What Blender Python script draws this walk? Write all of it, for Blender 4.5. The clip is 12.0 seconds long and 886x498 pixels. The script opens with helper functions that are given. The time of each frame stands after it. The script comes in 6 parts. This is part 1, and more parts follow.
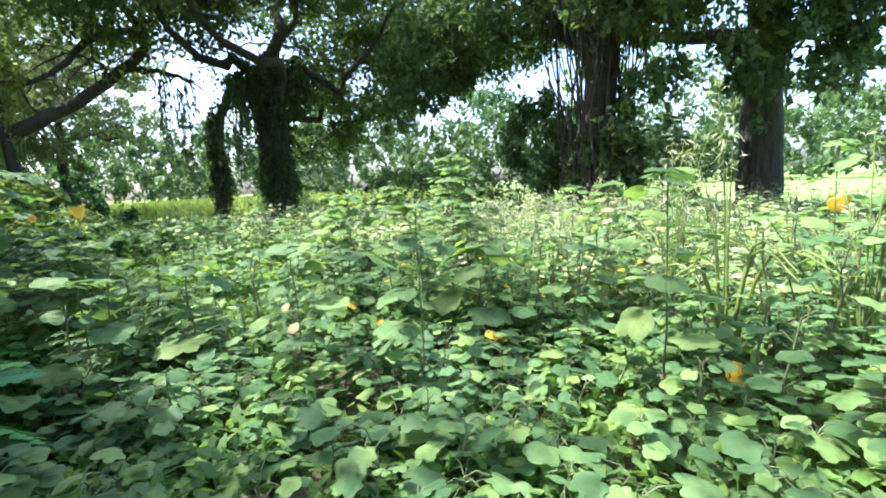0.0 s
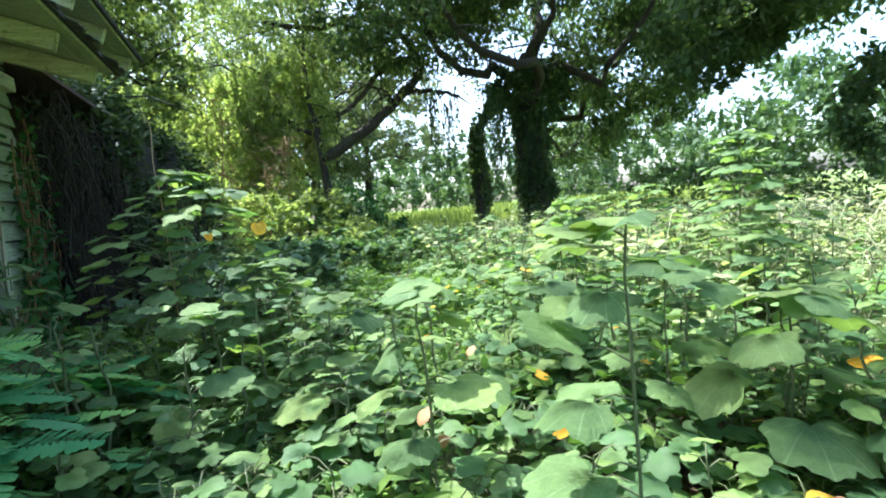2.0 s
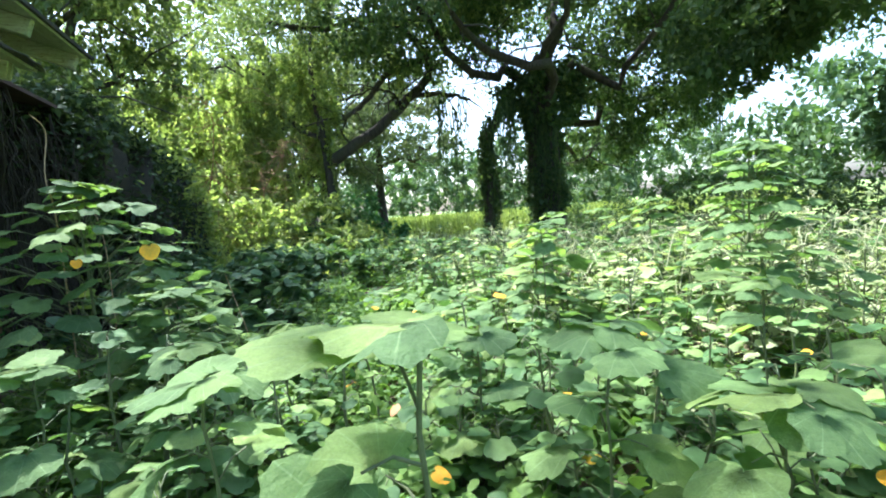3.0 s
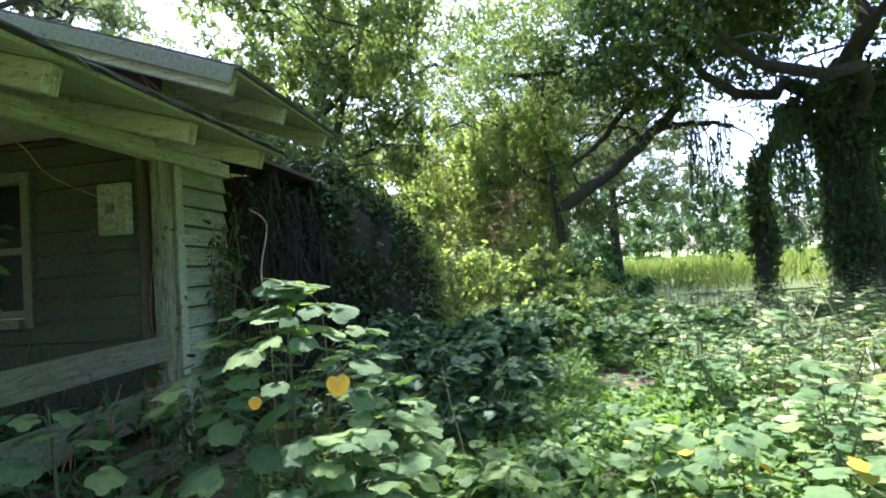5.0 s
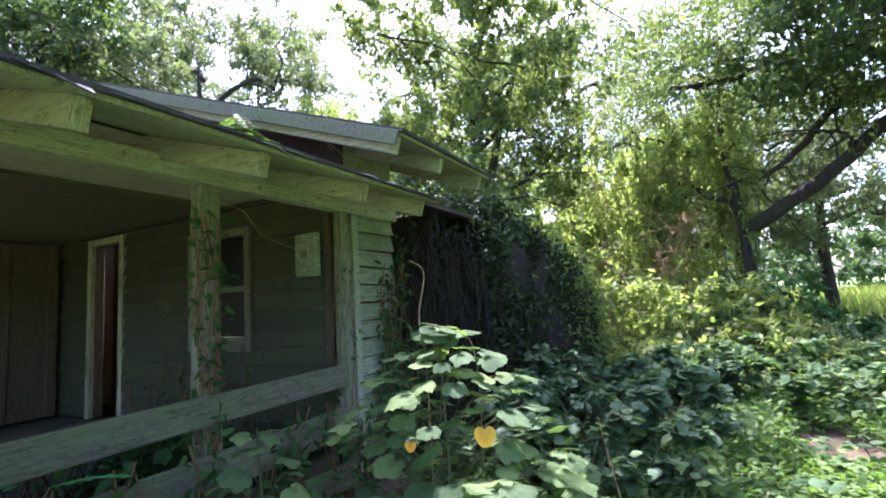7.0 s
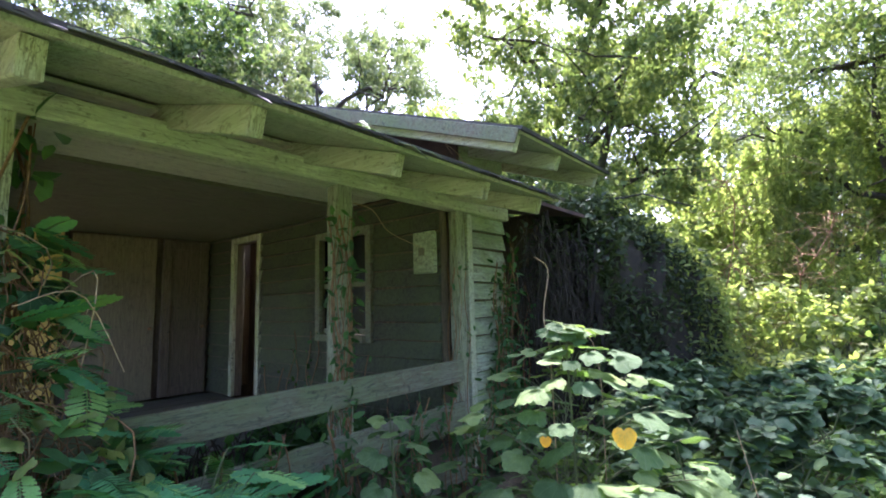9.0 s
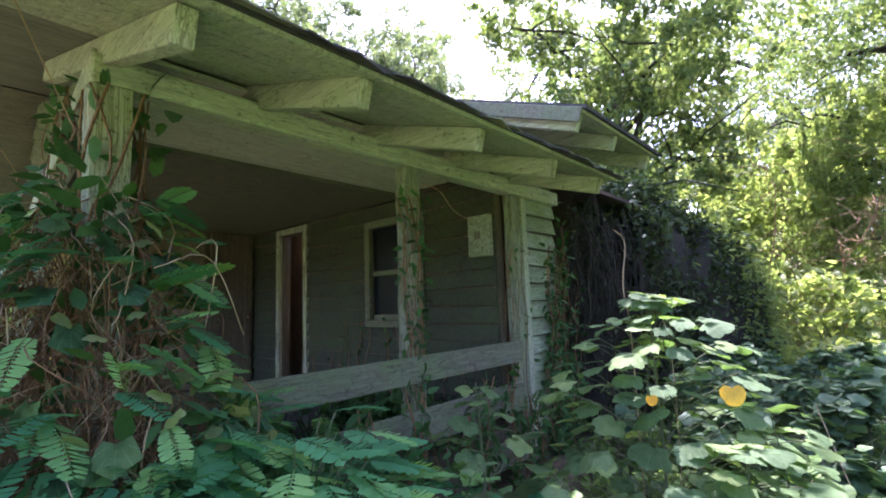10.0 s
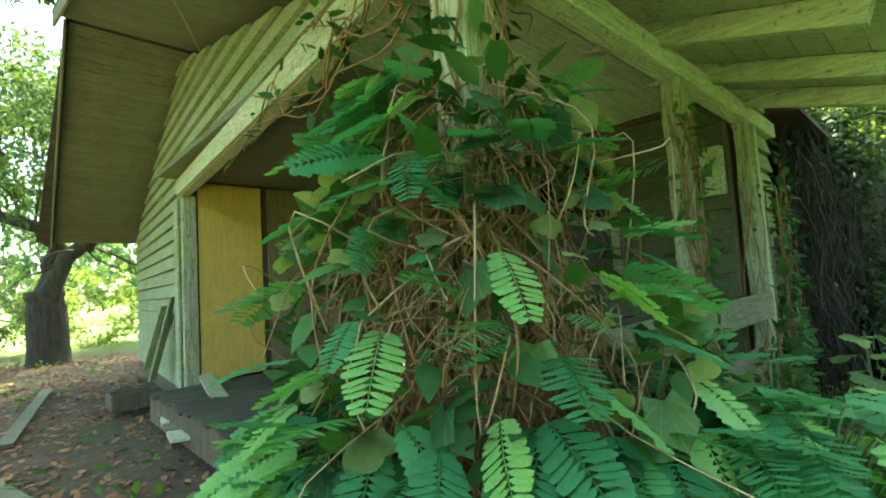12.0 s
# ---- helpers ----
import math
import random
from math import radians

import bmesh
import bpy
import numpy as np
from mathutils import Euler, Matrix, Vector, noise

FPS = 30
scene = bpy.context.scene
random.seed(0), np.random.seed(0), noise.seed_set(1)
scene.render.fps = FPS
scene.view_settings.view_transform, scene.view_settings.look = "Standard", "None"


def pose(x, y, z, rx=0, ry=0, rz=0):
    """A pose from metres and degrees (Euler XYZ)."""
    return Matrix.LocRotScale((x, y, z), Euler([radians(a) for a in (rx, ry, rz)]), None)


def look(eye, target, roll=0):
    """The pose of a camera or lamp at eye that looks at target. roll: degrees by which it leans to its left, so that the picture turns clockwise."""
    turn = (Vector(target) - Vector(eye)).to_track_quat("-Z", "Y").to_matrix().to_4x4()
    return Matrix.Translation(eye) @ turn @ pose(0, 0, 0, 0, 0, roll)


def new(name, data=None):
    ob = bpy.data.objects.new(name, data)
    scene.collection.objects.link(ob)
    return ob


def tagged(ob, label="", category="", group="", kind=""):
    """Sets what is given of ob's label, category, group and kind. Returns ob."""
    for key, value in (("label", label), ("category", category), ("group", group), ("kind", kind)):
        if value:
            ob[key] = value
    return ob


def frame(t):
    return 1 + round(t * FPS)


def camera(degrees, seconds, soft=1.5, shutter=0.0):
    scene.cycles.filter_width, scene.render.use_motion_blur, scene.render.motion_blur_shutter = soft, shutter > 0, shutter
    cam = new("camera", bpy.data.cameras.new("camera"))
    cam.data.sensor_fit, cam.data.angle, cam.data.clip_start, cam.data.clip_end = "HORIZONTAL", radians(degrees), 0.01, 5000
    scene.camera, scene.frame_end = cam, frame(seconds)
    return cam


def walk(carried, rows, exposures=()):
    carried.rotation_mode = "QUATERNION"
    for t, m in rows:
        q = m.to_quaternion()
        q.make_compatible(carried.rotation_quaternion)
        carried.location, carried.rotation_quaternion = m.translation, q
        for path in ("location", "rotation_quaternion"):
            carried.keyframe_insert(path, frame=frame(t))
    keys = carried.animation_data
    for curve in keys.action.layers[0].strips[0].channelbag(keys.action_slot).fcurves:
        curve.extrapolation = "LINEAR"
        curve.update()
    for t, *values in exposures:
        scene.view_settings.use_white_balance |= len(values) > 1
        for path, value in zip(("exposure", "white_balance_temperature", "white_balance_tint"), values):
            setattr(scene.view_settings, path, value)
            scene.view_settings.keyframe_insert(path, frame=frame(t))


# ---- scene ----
cam = camera(86.3, 12.0, soft=1.9)
PATH = [
    (0, (-2.071, -0.957, 1.106), (-0.852, -2.518, 0.832), -3.0),
    (0.5, (-1.952, -1.176, 1.098), (-0.599, -2.629, 0.854), -2.9),
    (1, (-1.601, -1.453, 1.121), (-0.057, -2.705, 0.904), -3.6),
    (1.5, (-1.437, -1.638, 1.135), (0.296, -2.616, 0.931), -4.5),
    (2, (-1.39, -1.968, 1.074), (0.479, -2.657, 0.894), -5.4),
    (2.5, (-1.285, -2.329, 1.089), (0.585, -3.016, 0.906), -5.2),
    (2.7, (-1.19, -2.451, 1.1), (0.682, -3.132, 0.92), -5.0),
    (3.4, (-0.86, -2.79, 1.21), (1.08, -3.21, 1.1), -3.8),
    (3.9, (-0.55, -2.94, 1.31), (1.43, -3.16, 1.25), -2.8),
    (4.3, (-0.31, -2.889, 1.378), (1.689, -2.96, 1.355), -2.1),
    (4.5, (-0.247, -2.793, 1.412), (1.753, -2.773, 1.409), -2.8),
    (5, (-0.105, -2.654, 1.483), (1.869, -2.343, 1.551), -3.9),
    (5.5, (-0.051, -2.713, 1.574), (1.857, -2.128, 1.702), -4.4),
    (6, (-0.089, -2.751, 1.603), (1.758, -2.005, 1.776), -4.2),
    (6.5, (-0.118, -2.767, 1.606), (1.687, -1.926, 1.798), -3.7),
    (7, (-0.146, -2.742, 1.605), (1.611, -1.81, 1.814), -3.3),
    (9, (-0.256, -2.62, 1.578), (1.274, -1.354, 1.812), -1.5),
    (9.5, (-0.351, -2.538, 1.523), (1.145, -1.233, 1.765), -1.5),
    (10, (-0.525, -2.362, 1.444), (0.964, -1.047, 1.676), -2.1),
    (10.5, (-0.795, -1.966, 1.322), (0.704, -0.659, 1.533), -1.8),
    (11, (-0.986, -1.723, 1.301), (0.463, -0.358, 1.488), -2.0),
    (11.5, (-1.14, -1.355, 1.346), (0.273, 0.055, 1.478), -3.1),
    (12, (-1.094, -0.996, 1.324), (0.276, 0.455, 1.465), -3.5),
]
walk(cam, [(t, look(eye, target, roll)) for t, eye, target, roll in PATH],
     exposures=[(0.0, 2.2, 5600, 13), (2.7, 2.25, 5550, 8), (5.0, 2.25, 5500, 22), (7.0, 2.45, 5450, 35), (9.0, 2.75, 5550, 37), (10.5, 2.8, 5450, 45), (11.0, 2.8, 5450, 33), (11.5, 2.95, 6300, 9), (12.0, 3.25, 7000, -11)])

# ---- world and sun ----
SUN_AZ, SUN_EL = 28.0, 60.0
world = bpy.data.worlds.new("world")
scene.world = world
world.use_nodes = True
wn = world.node_tree.nodes
sky = wn.new("ShaderNodeTexSky")
sky.sky_type = "NISHITA"
sky.sun_disc = False
sky.sun_elevation = radians(SUN_EL)
sky.sun_rotation = radians(90 - SUN_AZ)
sky.air_density, sky.dust_density = 1.0, 3.5
world.node_tree.links.new(sky.outputs[0], wn["Background"].inputs[0])
wn["Background"].inputs[1].default_value = 0.15
sun_data = bpy.data.lights.new("sun", "SUN")
sun_data.energy, sun_data.angle, sun_data.color = 3.9, radians(0.5), (1.0, 0.95, 0.86)
sun = new("sun", sun_data)
sun_dir = Vector((math.cos(radians(SUN_AZ)) * math.cos(radians(SUN_EL)),
                  math.sin(radians(SUN_AZ)) * math.cos(radians(SUN_EL)), math.sin(radians(SUN_EL))))
sun.matrix_world = look(sun_dir * 60, (0, 0, 0))

# ---- materials ----


def mat(name):
    m = bpy.data.materials.new(name)
    m.use_nodes = True
    nt = m.node_tree
    return m, nt, nt.nodes["Principled BSDF"]


def ramp(nt, fac, stops):
    r = nt.nodes.new("ShaderNodeValToRGB")
    els = r.color_ramp.elements
    while len(els) < len(stops):
        els.new(0.5)
    for e, (p, c) in zip(els, stops):
        e.position, e.color = p, (*c, 1)
    nt.links.new(fac, r.inputs[0])
    return r.outputs[0]


def coords(nt, scale=(1, 1, 1)):
    tc = nt.nodes.new("ShaderNodeTexCoord")
    mp = nt.nodes.new("ShaderNodeMapping")
    mp.inputs["Scale"].default_value = scale
    nt.links.new(tc.outputs["Object"], mp.inputs[0])
    return mp.outputs[0]


def noise_tex(nt, vec, scale, detail=4.0, rough=0.6):
    n = nt.nodes.new("ShaderNodeTexNoise")
    n.inputs["Scale"].default_value = scale
    n.inputs["Detail"].default_value = detail
    n.inputs["Roughness"].default_value = rough
    if vec is not None:
        nt.links.new(vec, n.inputs["Vector"])
    return n.outputs["Fac"]


def mix(nt, fac, a, b, blend="MIX"):
    x = nt.nodes.new("ShaderNodeMix")
    x.data_type, x.blend_type = "RGBA", blend
    for sock, v in ((x.inputs[0], fac), (x.inputs[6], a), (x.inputs[7], b)):
        if isinstance(v, bpy.types.NodeSocket):
            nt.links.new(v, sock)
        elif isinstance(v, tuple):
            sock.default_value = (*v, 1)
        else:
            sock.default_value = v
    return x.outputs[2]


def bump(nt, bsdf, h, strength, dist=0.01):
    b = nt.nodes.new("ShaderNodeBump")
    b.inputs["Strength"].default_value = strength
    b.inputs["Distance"].default_value = dist
    nt.links.new(h, b.inputs["Height"])
    nt.links.new(b.outputs[0], bsdf.inputs["Normal"])


def leaf_mat(name, dark, mid, light, trans=0.35, rough=0.6, per_object=False, veins=True):
    """Foliage: colour varies leaf by leaf and over broad patches; light passes through."""
    m, nt, p = mat(name)
    rnd = nt.nodes.new("ShaderNodeObjectInfo").outputs["Random"] if per_object else \
        nt.nodes.new("ShaderNodeNewGeometry").outputs["Random Per Island"]
    c = ramp(nt, rnd, [(0.0, dark), (0.55, mid), (1.0, light)])
    big = noise_tex(nt, coords(nt), 0.6, 3)
    c = mix(nt, ramp(nt, big, [(0.35, (0, 0, 0)), (0.7, (0.6, 0.6, 0.6))]), c, mid)
    fine = noise_tex(nt, coords(nt), 35, 3)
    c = mix(nt, 0.35, c, ramp(nt, fine, [(0.3, (0.55, 0.55, 0.5)), (0.7, (1.2, 1.2, 1.1))]), "MULTIPLY")
    nt.links.new(c, p.inputs["Base Color"])
    p.inputs["Roughness"].default_value = rough
    p.inputs["Specular IOR Level"].default_value = 0.28
    if per_object and veins:
        sep = nt.nodes.new("ShaderNodeSeparateXYZ")
        nt.links.new(coords(nt), sep.inputs[0])
        mm = []
        for op, a, b in (("SUBTRACT", sep.outputs[0], 0.1), ("ARCTAN2", sep.outputs[1], None), ("MULTIPLY", None, 1.9), ("PINGPONG", None, 0.5)):
            q = nt.nodes.new("ShaderNodeMath")
            q.operation = op
            nt.links.new(a if a is not None else mm[-1].outputs[0], q.inputs[0])
            if op == "ARCTAN2":
                nt.links.new(mm[0].outputs[0], q.inputs[1])
            else:
                q.inputs[1].default_value = b
            mm.append(q)
        vein = ramp(nt, mm[-1].outputs[0], [(0.0, (0.5, 0.5, 0.5)), (0.045, (0.0, 0.0, 0.0))])
        c = mix(nt, vein, c, (0.3, 0.42, 0.2))
        blot = noise_tex(nt, coords(nt), 5, 5, 0.7)
        c = mix(nt, 0.5, c, ramp(nt, blot, [(0.3, (0.6, 0.65, 0.6)), (0.7, (1.15, 1.1, 1.0))]), "MULTIPLY")
        nt.links.new(c, p.inputs["Base Color"])
        bump(nt, p, blot, 0.4, 0.05)
    tr = nt.nodes.new("ShaderNodeBsdfTranslucent")
    nt.links.new(mix(nt, 1.0, c, (1.15, 1.25, 0.6), "MULTIPLY"), tr.inputs[0])
    ms = nt.nodes.new("ShaderNodeMixShader")
    ms.inputs[0].default_value = trans
    nt.links.new(p.outputs[0], ms.inputs[1])
    nt.links.new(tr.outputs[0], ms.inputs[2])
    nt.links.new(ms.outputs[0], nt.nodes["Material Output"].inputs[0])
    return m


def wood_mat(name, base, worn, dirt, algae=(0.16, 0.24, 0.07), algae_amt=0.45, grain=(1, 14, 14), rough=0.8):
    """Weathered painted timber: grain, flaked paint, green algae, dark grime."""
    m, nt, p = mat(name)
    rnd = nt.nodes.new("ShaderNodeObjectInfo").outputs["Random"]
    vec = coords(nt, grain)
    g = noise_tex(nt, vec, 4, 6, 0.7)
    wide = noise_tex(nt, coords(nt), 2.3, 5, 0.65)
    fl = noise_tex(nt, coords(nt, (grain[0] * 1.5, grain[1] * 0.4, grain[2] * 0.4)), 6, 6, 0.75)
    c = mix(nt, ramp(nt, g, [(0.35, (0, 0, 0)), (0.65, (1, 1, 1))]), dirt, base)
    c = mix(nt, 0.55, base, c)
    c = mix(nt, ramp(nt, fl, [(0.49, (0, 0, 0)), (0.58, (1, 1, 1))]), c, worn)
    c = mix(nt, ramp(nt, wide, [(0.4, (0, 0, 0)), (0.65, (algae_amt,) * 3)]), c, algae)
    streak = noise_tex(nt, coords(nt, tuple(0.35 * v if v > 1 else 2.2 for v in grain)), 7, 5, 0.7)
    c = mix(nt, ramp(nt, streak, [(0.61, (0, 0, 0)), (0.66, (0.7, 0.7, 0.7))]), c, dirt)
    crack = noise_tex(nt, coords(nt, tuple(0.5 * v if v > 1 else 0.6 for v in grain)), 3.2, 4, 0.6)
    c = mix(nt, ramp(nt, crack, [(0.482, (0, 0, 0)), (0.497, (0.8, 0.8, 0.8)), (0.51, (0, 0, 0))]), c, dirt)
    spots = noise_tex(nt, coords(nt), 21, 3, 0.6)
    c = mix(nt, ramp(nt, spots, [(0.6, (0, 0, 0)), (0.72, (0.75, 0.75, 0.75))]), c, dirt)
    c = mix(nt, 0.35, c, ramp(nt, rnd, [(0, (0.7, 0.7, 0.68)), (1, (1.15, 1.15, 1.1))]), "MULTIPLY")
    nt.links.new(c, p.inputs["Base Color"])
    p.inputs["Roughness"].default_value = rough
    bump(nt, p, g, 0.5, 0.006)
    return m


def bark_mat(name, dark, light):
    m, nt, p = mat(name)
    n = noise_tex(nt, coords(nt, (6, 6, 1.2)), 2.2, 7, 0.7)
    w = noise_tex(nt, coords(nt), 1.1, 3)
    c = ramp(nt, n, [(0.3, dark), (0.7, light)])
    c = mix(nt, ramp(nt, w, [(0.45, (0, 0, 0)), (0.7, (0.5, 0.5, 0.5))]), c, (0.07, 0.09, 0.03))
    nt.links.new(c, p.inputs["Base Color"])
    p.inputs["Roughness"].default_value = 0.95
    bump(nt, p, n, 1.0, 0.05)
    return m


def ground_mat():
    m, nt, p = mat("ground_soil")
    v = coords(nt)
    a = noise_tex(nt, v, 0.35, 4)
    b = noise_tex(nt, v, 14, 6, 0.75)
    soil = ramp(nt, b, [(0.3, (0.05, 0.035, 0.022)), (0.55, (0.13, 0.085, 0.05)), (0.75, (0.24, 0.16, 0.1))])
    moss = ramp(nt, b, [(0.3, (0.03, 0.045, 0.012)), (0.7, (0.09, 0.13, 0.035))])
    near = mix(nt, ramp(nt, a, [(0.45, (0, 0, 0)), (0.6, (0.8, 0.8, 0.8))]), soil, moss)
    ln = nt.nodes.new("ShaderNodeVectorMath")
    ln.operation = "LENGTH"
    nt.links.new(v, ln.inputs[0])
    mr = nt.nodes.new("ShaderNodeMapRange")
    mr.inputs["From Min"].default_value, mr.inputs["From Max"].default_value = 13.0, 19.0
    nt.links.new(ln.outputs["Value"], mr.inputs["Value"])
    turf = ramp(nt, b, [(0.3, (0.1, 0.17, 0.03)), (0.7, (0.24, 0.32, 0.08))])
    nt.links.new(mix(nt, mr.outputs[0], near, turf), p.inputs["Base Color"])
    p.inputs["Roughness"].default_value = 1.0
    bump(nt, p, b, 0.8, 0.03)
    return m


def plain_mat(name, a, b, scale=8, rough=0.8, metal=0.0):
    m, nt, p = mat(name)
    n = noise_tex(nt, coords(nt), scale, 6, 0.7)
    nt.links.new(ramp(nt, n, [(0.3, a), (0.7, b)]), p.inputs["Base Color"])
    p.inputs["Roughness"].default_value, p.inputs["Metallic"].default_value = rough, metal
    bump(nt, p, n, 0.3, 0.004)
    return m


M_GROUND = ground_mat()
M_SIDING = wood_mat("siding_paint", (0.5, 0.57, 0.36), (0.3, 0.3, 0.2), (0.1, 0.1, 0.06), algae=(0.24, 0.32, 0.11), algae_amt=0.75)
# grimy siding, darkened further to carry the shade under the porch roof
M_GRIMY_SHADED = wood_mat("grimy_shaded_siding", (0.085, 0.095, 0.048), (0.035, 0.032, 0.02), (0.025, 0.022, 0.014), algae_amt=0.8, algae=(0.07, 0.09, 0.03))
M_POST = wood_mat("post_paint", (0.66, 0.66, 0.44), (0.2, 0.17, 0.1), (0.05, 0.045, 0.025), grain=(14, 14, 1), algae=(0.4, 0.45, 0.18), algae_amt=0.6)
M_POST_GREY = wood_mat("grey_post_paint", (0.44, 0.46, 0.3), (0.17, 0.15, 0.09), (0.05, 0.045, 0.025), grain=(14, 14, 1), algae=(0.28, 0.34, 0.13), algae_amt=0.6)
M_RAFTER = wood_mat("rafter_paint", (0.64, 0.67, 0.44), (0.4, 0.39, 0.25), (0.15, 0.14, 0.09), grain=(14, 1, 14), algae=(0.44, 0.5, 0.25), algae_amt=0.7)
M_BEAM = wood_mat("beam_paint", (0.76, 0.8, 0.52), (0.5, 0.49, 0.33), (0.14, 0.13, 0.08), algae=(0.53, 0.58, 0.3), algae_amt=0.65)
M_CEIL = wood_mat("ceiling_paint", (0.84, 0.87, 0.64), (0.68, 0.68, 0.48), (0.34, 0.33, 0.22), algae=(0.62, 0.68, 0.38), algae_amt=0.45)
# darker copy of the ceiling paint; the dimness deeper in is coloured in
M_CEIL_SHADED = wood_mat("shaded_ceiling_paint", (0.22, 0.23, 0.13), (0.16, 0.15, 0.09), (0.08, 0.07, 0.045), algae=(0.14, 0.17, 0.07), algae_amt=0.5)
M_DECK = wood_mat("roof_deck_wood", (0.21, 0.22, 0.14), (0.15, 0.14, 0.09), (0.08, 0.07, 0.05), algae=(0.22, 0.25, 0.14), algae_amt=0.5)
M_RAIL = wood_mat("rail_wood", (0.25, 0.255, 0.155), (0.17, 0.14, 0.085), (0.06, 0.055, 0.04), algae_amt=0.45)
M_FLOORB = wood_mat("floor_wood", (0.07, 0.06, 0.04), (0.06, 0.05, 0.035), (0.04, 0.035, 0.025), algae_amt=0.2)
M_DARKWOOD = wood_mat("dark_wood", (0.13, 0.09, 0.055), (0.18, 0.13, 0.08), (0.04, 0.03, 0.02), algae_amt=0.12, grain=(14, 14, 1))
M_PLY = wood_mat("panel_wood", (0.26, 0.205, 0.11), (0.19, 0.145, 0.075), (0.08, 0.06, 0.04), algae_amt=0.1, grain=(10, 10, 1))
M_YELLOW = wood_mat("yellow_paint", (0.72, 0.47, 0.1), (0.66, 0.42, 0.1), (0.45, 0.3, 0.09), algae_amt=0.1, grain=(5, 5, 1), rough=0.55)
M_ROOF = plain_mat("roof_felt", (0.035, 0.032, 0.03), (0.11, 0.1, 0.085), 7, 0.95)
M_RUST = plain_mat("roof_board_dark", (0.05, 0.03, 0.025), (0.12, 0.07, 0.055), 5, 0.9)
M_BARK = bark_mat("bark", (0.02, 0.016, 0.011), (0.085, 0.068, 0.048))
M_BARK_PALE = bark_mat("bark_viney", (0.022, 0.017, 0.012), (0.1, 0.074, 0.05))
M_STEM = plain_mat("stem_green", (0.07, 0.1, 0.03), (0.16, 0.17, 0.07), 20, 0.6)
M_TWIG = plain_mat("dead_vine", (0.12, 0.06, 0.024), (0.36, 0.2, 0.08), 25, 0.85)
M_TWIG_PALE = plain_mat("pale_vine", (0.26, 0.17, 0.08), (0.52, 0.38, 0.19), 25, 0.8)
M_WEED = leaf_mat("weed_leaf", (0.065, 0.135, 0.05), (0.125, 0.22, 0.08), (0.3, 0.42, 0.12), 0.42, 0.6)
M_WEED_OB = leaf_mat("weed_leaf_single", (0.105, 0.185, 0.07), (0.165, 0.265, 0.095), (0.3, 0.4, 0.12), 0.45, 0.62, True)
# paler copy of the weed leaf; full sun is put into its colour
M_SUNWEED = leaf_mat("sunlit_weed", (0.22, 0.29, 0.12), (0.36, 0.42, 0.2), (0.58, 0.58, 0.34), 0.45)
M_LOW = leaf_mat("ground_leaf", (0.07, 0.135, 0.035), (0.13, 0.225, 0.052), (0.26, 0.37, 0.08), 0.42)
M_VINE = leaf_mat("vine_leaf", (0.035, 0.1, 0.028), (0.06, 0.15, 0.04), (0.11, 0.23, 0.05), 0.28)
M_FERN = leaf_mat("pinnate_leaf", (0.06, 0.22, 0.09), (0.13, 0.36, 0.14), (0.38, 0.6, 0.16), 0.4, 0.55, True, False)
M_BROAD = leaf_mat("heart_leaf", (0.035, 0.095, 0.04), (0.06, 0.15, 0.055), (0.17, 0.27, 0.06), 0.3, 0.5, True)
M_OAK = leaf_mat("tree_leaf", (0.05, 0.09, 0.035), (0.085, 0.135, 0.05), (0.17, 0.22, 0.08), 0.45)
M_BED = leaf_mat("bed_leaf", (0.055, 0.11, 0.05), (0.1, 0.175, 0.08), (0.18, 0.27, 0.11), 0.35, 0.6)
# light leaf tone with the glow of sunlight put into the colour
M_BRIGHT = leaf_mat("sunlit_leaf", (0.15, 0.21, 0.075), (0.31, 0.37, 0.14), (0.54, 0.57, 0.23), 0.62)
# paler than the oak leaf: bright haze over the farther trees, put into colour
M_HAZY = leaf_mat("hazy_green_leaf", (0.1, 0.135, 0.075), (0.155, 0.195, 0.11), (0.26, 0.29, 0.17), 0.45)
M_YARD = leaf_mat("yard_tree_leaf", (0.09, 0.135, 0.055), (0.17, 0.225, 0.09), (0.36, 0.4, 0.15), 0.5)
M_THATCH = plain_mat("dead_thatch", (0.018, 0.015, 0.008), (0.05, 0.042, 0.023), 9, 0.95)
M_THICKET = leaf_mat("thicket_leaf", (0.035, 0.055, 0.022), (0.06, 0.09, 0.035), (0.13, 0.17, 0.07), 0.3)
M_MOSS = leaf_mat("hanging_moss", (0.07, 0.08, 0.05), (0.11, 0.12, 0.08), (0.2, 0.2, 0.13), 0.3)
M_GRASS = leaf_mat("field_grass", (0.15, 0.2, 0.05), (0.26, 0.32, 0.09), (0.42, 0.45, 0.16), 0.4)
M_FAR = leaf_mat("far_leaf", (0.06, 0.11, 0.045), (0.09, 0.15, 0.06), (0.14, 0.2, 0.08), 0.3)
M_ORANGE = leaf_mat("yellowed_leaf", (0.75, 0.36, 0.02), (0.85, 0.45, 0.03), (0.9, 0.55, 0.06), 0.35, per_object=True)
M_DEADLEAF = leaf_mat("brown_leaf", (0.22, 0.1, 0.05), (0.34, 0.17, 0.08), (0.5, 0.26, 0.13), 0.15)
M_STRAW = leaf_mat("dry_grass", (0.34, 0.35, 0.2), (0.45, 0.46, 0.28), (0.6, 0.6, 0.4), 0.3)

# ---- mesh helpers ----
rng = np.random.default_rng(7)


